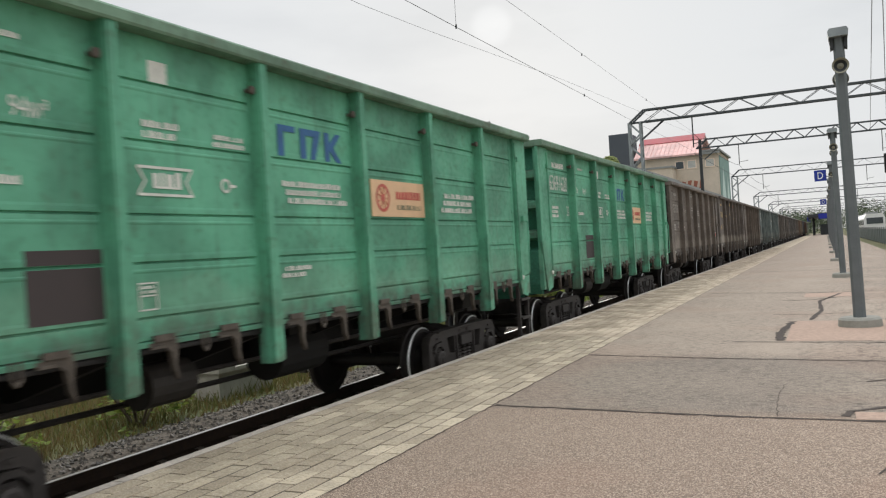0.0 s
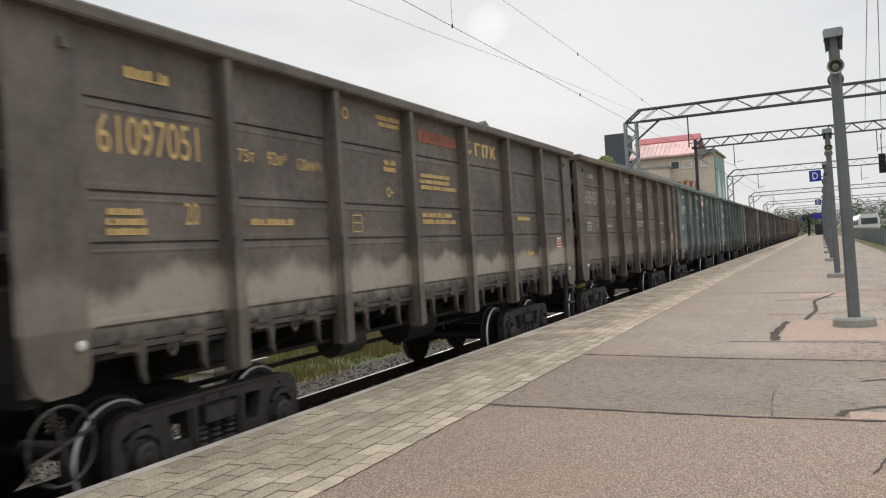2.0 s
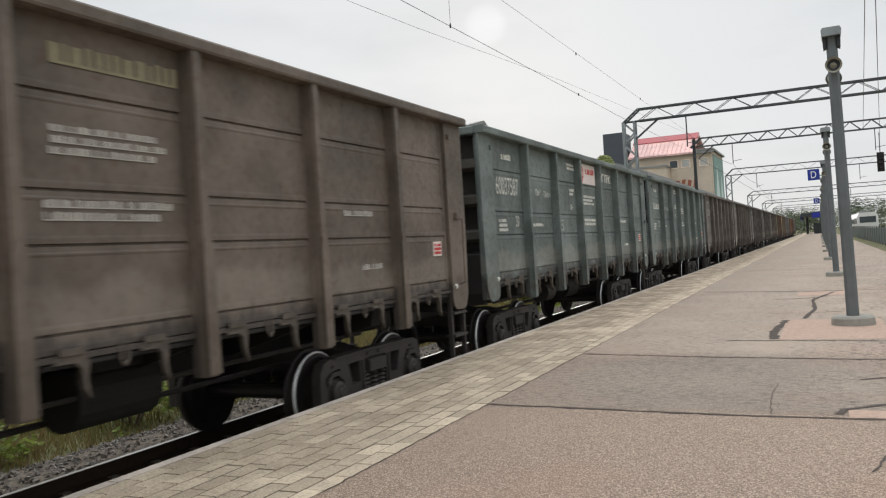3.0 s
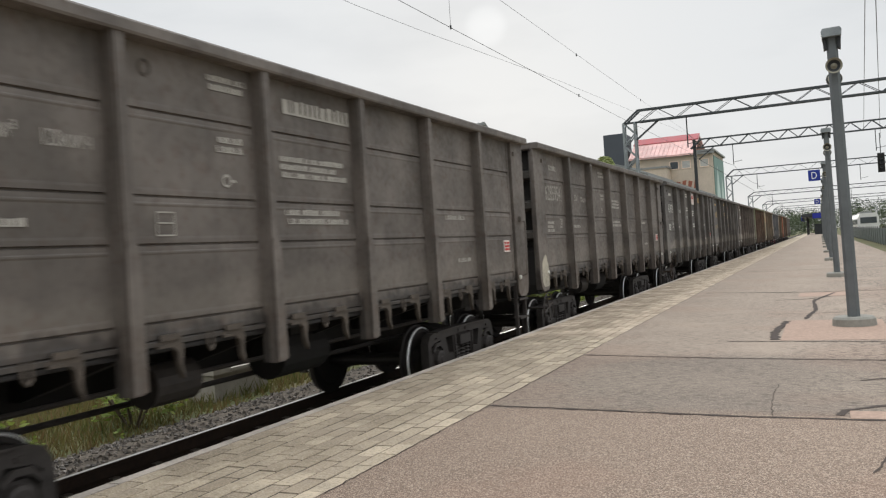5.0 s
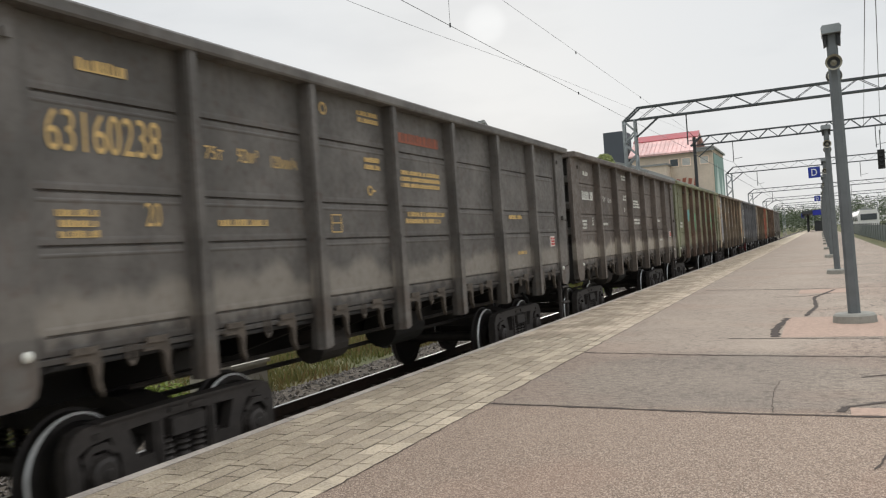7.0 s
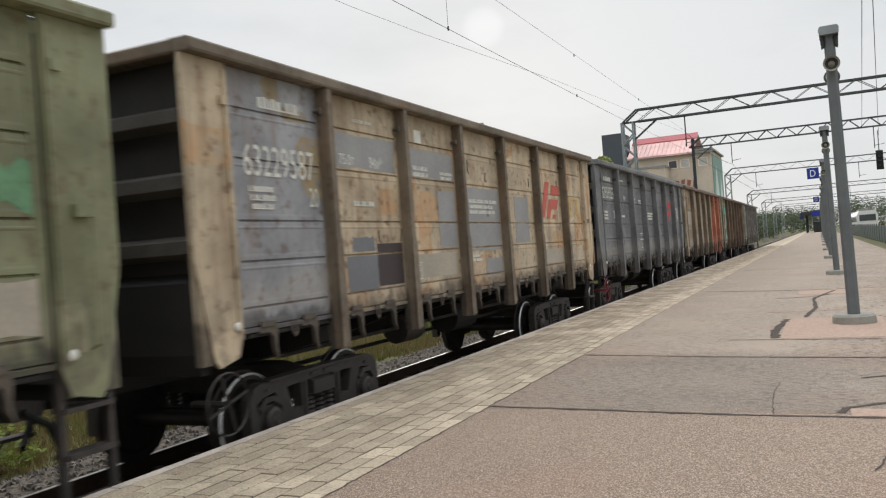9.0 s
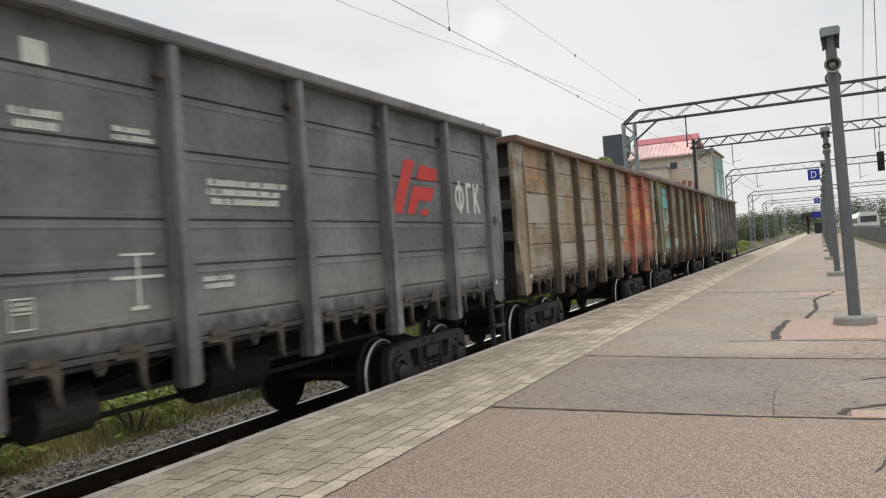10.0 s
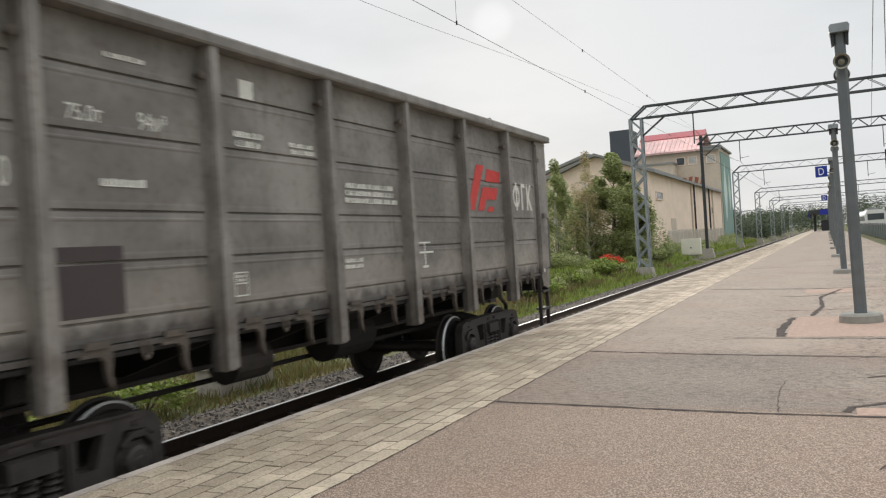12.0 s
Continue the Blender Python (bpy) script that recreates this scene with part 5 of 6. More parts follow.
# ---- platform furniture ----
def lamp_post(y, h=4.2, sign=False):
    post = thing("platform_post", pose(0.36, y, 0, 0, -0.8, 0), "grey steel platform post with horn speakers and a top lamp", "platform post", "posts along the platform")
    g = Geo()
    for z0, z1, a, b in ((0.1, h - 0.08, 0.082, 0.072),):
        n = len(g.v)
        for z, w in ((z0, a), (z1, b)):
            c = w * 0.55
            for px, py in ((w, -c), (w, c), (c, w), (-c, w), (-w, c), (-w, -c), (-c, -w), (c, -w)):
                g.v.append((px, py, z))
        for j in range(8):
            g.f.append((n + j, n + (j + 1) % 8, n + 8 + (j + 1) % 8, n + 8 + j))
            g.i.append(0)
        g.f.append(tuple(n + 8 + j for j in range(8)))
        g.i.append(0)
    part("shaft", g.mesh("shaft", pole_paint), post)
    part("base_block", Geo().lathe([(-0.02, 0.0), (-0.02, 0.29), (0.10, 0.28), (0.13, 0.25), (0.13, 0.0)], (0, 0, 0), "z", 20).mesh("base_block", foot_concrete), post, label="round concrete foot")
    g = Geo().prism([(-0.125, h - 0.09), (0.125, h - 0.09), (0.135, h - 0.01), (0.11, h + 0.03), (-0.11, h + 0.03), (-0.135, h - 0.01)], -0.16, 0.16, "y")
    part("lamp_head", g.mesh("lamp_head", steel), post, label="flat grey lamp head")
    for s in (-1, 1):
        g = Geo().prism([(s * 0.07, h - 0.09), (s * 0.12, h - 0.09), (s * 0.11, h - 0.26), (s * 0.07, h - 0.24)], -0.07, 0.07, "y")
        part("bracket", g.mesh("bracket", dark_steel), post)
    for s in (-1, 1):
        prof = [(-0.07, 0.03), (-0.10, 0.045), (-0.16, 0.06), (-0.22, 0.105), (-0.225, 0.112), (-0.21, 0.105), (-0.16, 0.045), (-0.17, 0.03), (-0.20, 0.0)]
        g = Geo().lathe([(a * -s if s > 0 else a, b) for a, b in prof], (0, 0, h - 0.52 - (0.12 if s > 0 else 0)), "y", 20, [0, 0, 0, 0, 0, 1, 0, 0])
        part("horn_speaker", g.mesh("horn_speaker", horn_beige, dark_steel, smooth=False), post, label="cream horn loudspeaker")
    if sign:
        s = part("sign", Geo().box(-0.65, -0.18, -0.03, 0.03, h - 0.75, h - 0.28).mesh("sign", sign_blue), post, label="blue square platform letter sign")
        me = LETTERS["D"].copy()
        for v in me.vertices:
            v.co = Vector((v.co.y, 0, v.co.z))
        me.materials[0] = sign_white
        part("sign_letter", me, s, T(-0.52, -0.036, h - 0.66) @ Matrix.Diagonal((0.21, 1, 0.29, 1)), "white letter D")
        part("sign_arm", Geo().box(-0.18, -0.06, -0.02, 0.02, h - 0.6, h - 0.55).mesh("sign_arm", steel), post)
    return post


for i in range(12):
    lamp_post(12.96 + 12.75 * i, sign=i in (2, 5))


def lattice(g, a, b, w, bay, leg=0.07, brace=0.035, faces=(0, 1, 2, 3)):
    """A four-legged lattice from a to b, about w wide."""
    a, b = Vector(a), Vector(b)
    d = (b - a)
    n = max(1, round(d.length / bay))
    u = d.normalized()
    s = u.cross(Vector((0, 1, 0)))
    f = Vector((0, 1, 0))
    c = [(s * p * w[0] / 2 + f * q * w[1] / 2) for p, q in ((-1, -1), (1, -1), (1, 1), (-1, 1))]
    for o in c:
        g.bar(a + o, b + o, leg)
    for i in range(n):
        p0, p1 = a + d * (i / n), a + d * ((i + 1) / n)
        for e in faces:
            q0, q1 = c[e], c[(e + 1) % 4]
            if (i + (e == 2)) % 2:
                q0, q1 = q1, q0
            g.bar(p0 + q0, p1 + q1, brace)
    return g


def gantry(y, z0, low, high, right=14.0, slim=False):
    ga = thing("catenary_gantry", T(-9.28, y, z0), "grey lattice steel gantry carrying the overhead wires", "catenary gantry", "gantries over the tracks")
    zl, zh = low - z0, high - z0
    if slim:
        part("mast", Geo().bar((0, 0, 0.4), (0, 0, zh), 0.24).mesh("mast", dark_steel), ga, label="slim dark mast")
    else:
        part("mast", lattice(Geo(), (0.0, 0, 0.4), (0, 0, zl), (0.62, 0.5), 0.62, 0.10, 0.075).mesh("mast", steel), ga, label="lattice mast")
    part("footing", Geo().prism([(-0.6, -0.3), (0.6, -0.3), (0.42, 0.5), (-0.42, 0.5)], -0.4, 0.4, "y").mesh("footing", concrete), ga, label="concrete footing")
    span = right + 9.28
    g = lattice(Geo(), (0.55, 0, (zl + zh) / 2), (span, 0, (zl + zh) / 2), (zh - zl, 0.4), 0.75 if slim else 1.0, 0.085, 0.045 if slim else 0.03 if y < 80 else 0.014)
    g.bar((-0.3, -0.25, zl - 0.05), (0.55, -0.25, zh), 0.09).bar((-0.3, 0.25, zl - 0.05), (0.55, 0.25, zh), 0.09)
    g.bar((0.3, 0, zl - 1.0), (1.6, 0, zl), 0.09).bar((-0.3, 0, zl), (0.6, 0, zl), 0.1)
    part("beam", g.mesh("beam", beam_steel), ga, label="lattice cross beam")
    part("mast", lattice(Geo(), (span, 0, 0.4), (span, 0, zl), (0.62, 0.5), 0.62, 0.09, 0.05).mesh("mast", steel), ga)
    for dx in (3.06, 13.6):
        g = Geo().bar((dx, 0, zl), (dx, 0, zl - 1.7), 0.06).bar((dx, 0, zl - 1.5), (dx + 0.7, 0, zl - 1.4), 0.035)
        part("drop_arm", g.mesh("drop_arm", dark_steel), ga, label="wire registration arm")
    return ga


for y, z0, lo, hi, sl in ((45.7, -0.85, 7.91, 8.55, False), (72, -0.5, 8.86, 9.56, True), (100, -0.6, 8.06, 8.76, False), (131, -0.6, 6.85, 7.4, False), (165, -0.6, 6.5, 7.0, False), (205, -0.6, 6.4, 6.9, False), (250, -0.6, 6.4, 6.9, False)):
    gantry(y, z0, lo, hi, slim=sl)


def wire(name, x, pts, r, label):
    g = Geo().pipe([(x, y, z) for y, z in pts], r, 5)
    tagged(new(name, g.mesh(name, dark_steel)), label, "cable", "overhead wires")


def sag(y0, y1, z0, z1, dip, n=10):
    return [(y0 + (y1 - y0) * i / n, z0 + (z1 - z0) * i / n - dip * 4 * (i / n) * (1 - i / n)) for i in range(n + 1)]


wire("contact_wire", XC, [(-14, 4.6), (10.8, 5.26), (12.9, 5.36), (17.2, 5.62), (21.6, 5.88), (31, 6.3), (45.7, 6.95)], 0.0032, "thin overhead wire above the track")
wire("carrier_wire", XC, [(-14, 5.5), (12.5, 5.71), (19.4, 5.745), (28.8, 5.79), (45.7, 6.0)], 0.0055, "dark overhead wire running towards the gantry")
wire("feeder_wire", XC, [(-14, 6.99), (17.4, 6.99), (33.75, 7.0), (45.7, 7.05)], 0.004, "upper overhead wire above the track")
for a, b, z0, z1 in ((45.7, 72, 7.0, 7.1), (72, 100, 7.1, 6.9), (100, 131, 6.9, 6.4), (131, 165, 6.4, 6.2), (165, 205, 6.2, 6.2), (205, 250, 6.2, 6.2)):
    wire("carrier_wire", XC, sag(a, b, z0, z1, 0.3), 0.014, "sagging carrier wire between gantries")
    wire("contact_wire", XC, [(a, 5.9), (b, 5.9)], 0.014, "thin overhead wire above the track")
wire("dropper", XC, [(14.4, 5.72), (14.4, 6.99)], 0.004, "thin vertical dropper between the overhead wires")
for y, z in ((14.4, 5.73), (23.6, 5.77), (23.6, 6.97), (33.1, 7.0)):
    wire("wire_clamp", XC, [(y, z - 0.04), (y, z + 0.04)], 0.018, "small dark clamp on the overhead wire")
for x0, x1, z in ((0.32, 2.24, 6.15), (0.12, 2.95, 5.68)):
    g = Geo().pipe([(x0, 0, z), (x1, 45.7, z)], 0.009, 5)
    tagged(new("contact_wire", g.mesh("contact_wire", dark_steel)), "thin overhead wire crossing above the platform", "cable", "overhead wires")

# ---- beyond the track ----
def leaf_cloud(g, r, centre, size, n, leaf, gaps=None):
    """Leaves, each a small bent quad, inside an uneven ellipsoid."""
    for _ in range(n):
        d = Vector((r.gauss(0, 1), r.gauss(0, 1), r.gauss(0, 1))).normalized() * (r.random() ** 0.45)
        p = Vector((centre[0] + d.x * size[0], centre[1] + d.y * size[1], centre[2] + d.z * size[2]))
        if noise.noise(p * 0.9 + Vector((7, 3, 1))) + 0.5 * noise.noise(p * 2.6) < (gaps if gaps is not None else -0.16):
            continue
        a, b = r.random() * 6.28, r.gauss(0, 0.7)
        u = Vector((math.cos(a), math.sin(a), b * 0.4)).normalized() * leaf * r.uniform(0.6, 1.3)
        v = Vector((-math.sin(a) * 0.5, math.cos(a) * 0.5, r.uniform(-1, 1))).normalized() * leaf * 0.6
        g.face([p - u, p + v * 0.7, p + u, p - v * 0.7])


def tree(x, y, z, h, spread, seed, leaf, trunk_mat, n=2600, leaf_size=0.13, label="", low=0.25):
    r = random.Random(seed)
    tr = thing("tree", T(x, y, z), label, "tree", "trees beside the track")
    g = Geo()
    pts, w = [Vector((0, 0, -0.2))], 0.05 * h ** 0.6
    for i in range(1, 9):
        pts.append(Vector((r.gauss(0, 0.05) * i * 0.3, r.gauss(0, 0.05) * i * 0.3, h * 0.92 * i / 8)))
    for i in range(8):
        g.pipe([pts[i], pts[i + 1]], w * (1 - i / 9), 7)
    tips = []
    for i in range(16):
        f = low + (0.95 - low) * i / 16
        p = pts[int(f * 8)].lerp(pts[min(8, int(f * 8) + 1)], f * 8 % 1)
        a = i * 2.4 + r.random()
        l = spread * (1.05 - 0.75 * f) * r.uniform(0.7, 1.15)
        q = p + Vector((math.cos(a) * l, math.sin(a) * l, l * r.uniform(0.2, 0.7)))
        g.pipe([p, p.lerp(q, 0.5) + Vector((0, 0, 0.1)), q], w * 0.25 * (1 - f * 0.6), 5)
        tips.append((q, l))
    part("trunk", g.mesh("trunk", trunk_mat), tr)
    g = Geo()
    for q, l in tips:
        leaf_cloud(g, r, q * 0.93 - Vector((0, 0, 0.12 * l)), (0.42 * l + 0.2, 0.42 * l + 0.2, 0.55 * l + 0.4), n // 16, leaf_size)
    leaf_cloud(g, r, pts[-1], (spread * 0.25, spread * 0.25, h * 0.1), n // 12, leaf_size)
    part("crown", g.mesh("crown", leaf), tr)
    return tr


def bush(x, y, z, sx, sy, sz, n, mat, seed, label, leaf=0.08):
    r = random.Random(seed)
    b = thing("bush", T(x, y, z), label, "bush", "bushes beside the track")
    g = Geo()
    for i in range(7):
        a = i * 0.9
        g.pipe([(0, 0, -0.1), (math.cos(a) * sx * 0.5, math.sin(a) * sy * 0.5, sz * 0.8)], 0.02, 4)
    part("stem", g.mesh("stem", bark), b)
    g = Geo()
    for i in range(9):
        leaf_cloud(g, r, (r.uniform(-0.6, 0.6) * sx, r.uniform(-0.6, 0.6) * sy, sz * r.uniform(0.25, 0.75)), (sx * 0.45, sy * 0.45, sz * 0.32), n // 9, leaf)
    part("foliage", g.mesh("foliage", mat), b)


tree(-14.7, 62, -0.6, 8.4, 3.2, 11, bush_leaf, bark, 52000, 0.11, "dense green deciduous tree beside the lattice mast", 0.12)
tree(-13.4, 63, -0.6, 5.4, 2.0, 12, bush_leaf, bark, 22000, 0.11, "lower green deciduous tree", 0.1)
tree(-17.8, 66, -0.6, 9.2, 1.9, 13, brown_leaf, birch_bark, 7000, 0.085, "thin birch with fading brownish leaves", 0.2)
tree(-19.3, 62, -0.6, 8.4, 1.9, 14, birch_leaf, birch_bark, 16000, 0.09, "slender green birch with pale bark", 0.12)
tree(-16.3, 60, -0.6, 6.8, 1.7, 15, brown_leaf, birch_bark, 5000, 0.085, "thin birch with sparse fading leaves", 0.2)
tree(-21.5, 70, -0.6, 8.0, 2.6, 16, birch_leaf, birch_bark, 14000, 0.11, "leafy green birch with pale bark", 0.1)
tree(-24.0, 64, -0.6, 7.5, 2.6, 17, bush_leaf, bark, 14000, 0.115, "dense green deciduous tree behind the birches", 0.1)
for i, (x, y, sx, sy, sz) in enumerate(((-14.4, 60.5, 2.0, 1.6, 1.9), (-16.2, 52, 2.2, 2.0, 1.5), (-18.6, 50, 1.8, 2.0, 1.7), (-11.9, 63, 1.3, 2.6, 1.0), (-10.9, 80, 1.2, 4.5, 0.9),
                                        (-12.5, 88, 1.8, 5.0, 1.2), (-11.0, 106, 1.2, 7.0, 1.0), (-12.6, 122, 2.2, 9.0, 1.6), (-21, 55, 2.4, 2.5, 2.0), (-12.4, 74, 1.4, 3.0, 1.3), (-15.6, 60, 2.2, 1.8, 2.8), (-18.0, 58, 2.4, 1.8, 2.8), (-12.7, 61, 1.6, 1.5, 2.4))):
    bush(x, y, -0.6, sx, sy, sz, 6500, bush_leaf if i % 3 else birch_leaf, 40 + i, "green bush in the rough grass", 0.085)
bush(-13.2, 54, -0.75, 1.0, 0.8, 1.2, 1900, red_leaf, 60, "small bush with bright red autumn leaves", 0.07)
r = random.Random(21)
for i in range(16):
    y = 30 + 1.9 * i
    bush(-10.6 - r.random() * (1.0 + 0.09 * (y - 30)), y, -1.0 + 0.5 * min(1, (y - 15) / 60), r.uniform(0.6, 1.1), r.uniform(0.6, 1.1), r.uniform(0.55, 1.0), 900, grass_leaf if i % 3 else bush_leaf, 80 + i, "lush green weeds beside the ballast", 0.09)
bush(-9.75, 9.3, -1.0, 0.7, 0.9, 0.75, 900, grass_leaf, 61, "lush green weeds beside the ballast", 0.07)
bush(-9.7, 6.6, -1.0, 0.8, 1.0, 0.7, 900, grass_leaf, 62, "lush green weeds beside the ballast", 0.07)


def grass(n, x0, x1, y0, y1, h, mat, seed, label, bias=1.8):
    r = random.Random(seed)
    g = Geo()
    for _ in range(n):
        y = y0 + (y1 - y0) * r.random() ** bias
        x = r.uniform(x0, x1)
        z = ground_z(x, y) if x < -9.4 else -1.0
        p = noise.noise(Vector((x * 0.5, y * 0.35, seed)))
        if p < -0.28:
            continue
        l = h * r.uniform(0.4, 1.2) * (0.8 + p)
        w = 0.006 + 0.0009 * y
        a = r.random() * 6.28
        dx, dy = r.gauss(0, 0.35) * l, r.gauss(0, 0.35) * l
        g.face([(x - w * math.cos(a), y - w * math.sin(a), z), (x + w * math.cos(a), y + w * math.sin(a), z), (x + dx, y + dy, z + l)])
    tagged(new("grass", g.mesh("grass", mat)), label, "grass", kind="stuff")


grass(26000, -15, -9.5, 3, 60, 0.30, grass_near, 1, "green rough grass along the track")
grass(24000, -13, -9.2, 3, 55, 0.27, dry_leaf, 2, "dry yellowish grass along the track")
grass(6000, -9.6, -8.6, 22, 110, 0.34, grass_leaf, 6, "weeds at the edge of the ballast", 1.2)
grass(22000, -19, -9.6, 40, 140, 0.42, grass_leaf, 3, "tall green verge grass", 1.3)
grass(6000, 3.0, 4.4, 20, 150, 0.4, dry_leaf, 4, "dry yellow-green grass by the fence", 1.2)

block = thing("concrete_cabinet", T(-10.15, 11.9, -1.0), "pale weathered concrete cable trough beside the track", "cable cabinet")
part("body", Geo().prism([(-0.3, 0), (0.3, 0), (0.28, 0.50), (-0.28, 0.50)], -0.6, 0.9, "y").mesh("body", concrete), block)
part("cover", Geo().box(-0.34, 0.34, -0.66, -0.2, 0.50, 0.58).box(-0.34, 0.34, -0.17, 0.95, 0.50, 0.56).mesh("cover", concrete), block, label="concrete lid slabs")
cab = thing("equipment_cabinet", T(-10.0, 68, -0.45), "pale beige metal trackside equipment cabinet", "equipment cabinet")
part("body", Geo().prism([(-0.75, 0.1), (0.75, 0.1), (0.75, 1.35), (0.7, 1.42), (-0.7, 1.42), (-0.75, 1.35)], -0.3, 0.3, "y").mesh("body", cabinet_cream), cab)
part("door", Geo().box(-0.70, 0.70, -0.325, -0.3, 0.18, 1.3).mesh("door", cabinet_cream), cab)
part("handle", Geo().box(-0.05, 0.05, -0.36, -0.325, 0.62, 0.72).mesh("handle", dark_steel), cab, label="dark handle")
part("foot", Geo().box(-0.6, 0.6, -0.2, 0.2, -0.3, 0.1).mesh("foot", concrete), cab)


def window(parent, plane, a0, a1, z0, z1, at, glass=dark_glass, face=-1):
    """A framed window on a wall that faces -y (plane y) or +x (plane x)."""
    w = Geo()
    e = 0.12
    if plane == "y":
        w.box(a0 - e, a1 + e, at - 0.1, at + 0.05, z0 - e, z0).box(a0 - e, a1 + e, at - 0.1, at + 0.05, z1, z1 + e)
        w.box(a0 - e, a0, at - 0.1, at + 0.05, z0, z1).box(a1, a1 + e, at - 0.1, at + 0.05, z0, z1)
        p = Geo().box(a0, a1, at - 0.04, at + 0.02, z0, z1)
    else:
        w.box(at - 0.05, at + 0.1, a0 - e, a1 + e, z0 - e, z0).box(at - 0.05, at + 0.1, a0 - e, a1 + e, z1, z1 + e)
        w.box(at - 0.05, at + 0.1, a0 - e, a0, z0, z1).box(at - 0.05, at + 0.1, a1, a1 + e, z0, z1)
        p = Geo().box(at - 0.02, at + 0.04, a0, a1, z0, z1)
    f = part("window", w.mesh("window", plaster), parent)
    part("pane", p.mesh("pane", glass), f)


# mill: a tall red-roofed block, a long low wing towards the camera, and a gabled shed
mill = thing("mill_building", T(0, 0, 0), "tall beige industrial building with a red sheet-metal roof", "building")
part("wall", Geo().box(-29.5, -15.9, 145, 162, -0.6, 15.7).mesh("wall", plaster_grey), mill)
part("mural_wall", Geo().box(-15.88, -15.78, 146.0, 161.2, 0.5, 15.0).mesh("mural_wall", teal_wall), mill, label="side wall with a pale teal mural")
for yy, w, z0, z1 in ((150.5, 2.6, 3.0, 13.5), (157, 1.8, 5.0, 12.0)):
    part("mural_shape", Geo().prism([(yy - w * 0.3, z0), (yy + w * 0.3, z0 + 1), (yy + w, (z0 + z1) / 2), (yy, z1), (yy - w, (z0 + z1) / 2)], -15.76, -15.74, "x").mesh("mural_shape", mural_white), mill)
g = Geo()
g.prism([(144.2, 15.6), (152, 19.6), (163, 16.2), (163, 15.8), (152, 19.2), (144.2, 15.3)], -29.9, -18.6, "x")
part("roof", g.mesh("roof", roof_pink), mill, label="pale red sheet-metal roof")
part("roof_band", Geo().prism([(149.6, 18.4), (152, 19.63), (152, 19.75), (149.6, 18.55)], -29.95, -18.55, "x").mesh("roof_band", roof_red), mill, label="darker red ridge band")
g = Geo()
for i in range(15):
    x = -29.4 + i * 0.76
    g.prism([(144.3, 15.65), (152, 19.62), (152, 19.72), (144.3, 15.75)], x, x + 0.06, "x")
part("roof_seams", g.mesh("roof_seams", roof_pink), mill)
part("roof_flat", Geo().box(-18.6, -15.5, 144.5, 162.4, 15.7, 16.0).mesh("roof_flat", roof_grey), mill)
part("eave_board", Geo().box(-29.9, -15.5, 144.3, 144.6, 15.25, 15.6).mesh("eave_board", roof_grey), mill)
part("roof_house", Geo().box(-35.0, -31.2, 148, 154, -0.6, 20.8).mesh("roof_house", slate_box), mill, label="dark clad stair tower")
for x0, gl in ((-22.9, dark_glass), (-20.9, light_glass), (-17.9, light_glass)):
    window(mill, "y", x0, x0 + 1.3, 13.2, 14.4, 145, gl)
part("annex", Geo().box(-28.0, -22.9, 140.5, 145, -0.6, 13.2).mesh("annex", plaster_grey), mill)
part("annex_roof", Geo().box(-28.2, -22.7, 140.3, 145, 13.2, 13.5).mesh("annex_roof", roof_grey), mill)
for i in range(4):
    g = Geo().prism([(-22.2 + i * 1.0, 9.6), (-21.7 + i * 1.0, 9.6), (-21.35 + i * 1.0, 10.8 + 0.3 * (i % 2)), (-22.0 + i * 1.0, 11.0)], 144.94, 144.98, "y")
    part("graffiti", g.mesh("graffiti", graffiti_red), mill, label="faded red graffiti blocks")

wing = thing("warehouse", T(0, 0, 0), "long low cream warehouse with a grey sheet roof", "building")
part("wall", Geo().prism([(-27, -0.6), (-16.0, -0.6), (-16.0, 7.9), (-21.5, 9.95), (-27, 7.9)], 84, 144.9, "y").mesh("wall", plaster), wing)
part("roof", Geo().prism([(-15.4, 7.72), (-15.4, 8.0), (-21.5, 10.3), (-27.6, 8.0), (-27.6, 7.72), (-21.5, 10.0)], 83.4, 144.9, "y").mesh("roof", roof_grey), wing)
g = Geo()
for i in (4, 8):
    part("pilaster", Geo().box(-16.0, -15.8, 89 + i * 5.4, 89.35 + i * 5.4, -0.6, 7.8).mesh("pilaster", plaster_grey), wing)
part("downpipe", Geo().pipe([(-15.7, 112, -0.6), (-15.7, 112, 7.8)], 0.12, 8).mesh("downpipe", dark_steel), wing, label="dark downpipe")
part("downpipe", Geo().pipe([(-15.7, 127, -0.6), (-15.7, 127, 7.8)], 0.12, 8).mesh("downpipe", dark_steel), wing, label="dark downpipe")
window(wing, "x", 86.5, 90.0, 5.2, 5.9, -16.0)
window(wing, "x", 131, 133, 4.2, 5.2, -16.0)
part("door", Geo().box(-16.02, -15.94, 95, 98, -0.6, 3.2).mesh("door", plaster_grey), wing, label="plain beige loading door")

shed = thing("gabled_house", T(0, 0, 0), "cream gabled house with a grey roof behind trees", "building")
part("wall", Geo().prism([(-34, -0.6), (-20.5, -0.6), (-20.5, 9.9), (-26.6, 11.7), (-34, 9.3)], 100, 130, "y").mesh("wall", plaster), shed)
part("roof", Geo().prism([(-34.5, 9.2), (-26.6, 11.75), (-20.2, 9.85), (-20.2, 10.2), (-26.6, 12.1), (-34.5, 9.55)], 99.3, 130, "y").mesh("roof", roof_grey), shed)
window(shed, "y", -30.5, -29.0, 5.5, 7.5, 100)
window(shed, "y", -26.5, -25.0, 5.5, 7.5, 100)
window(shed, "y", -22.8, -21.6, 3.0, 5.0, 100)

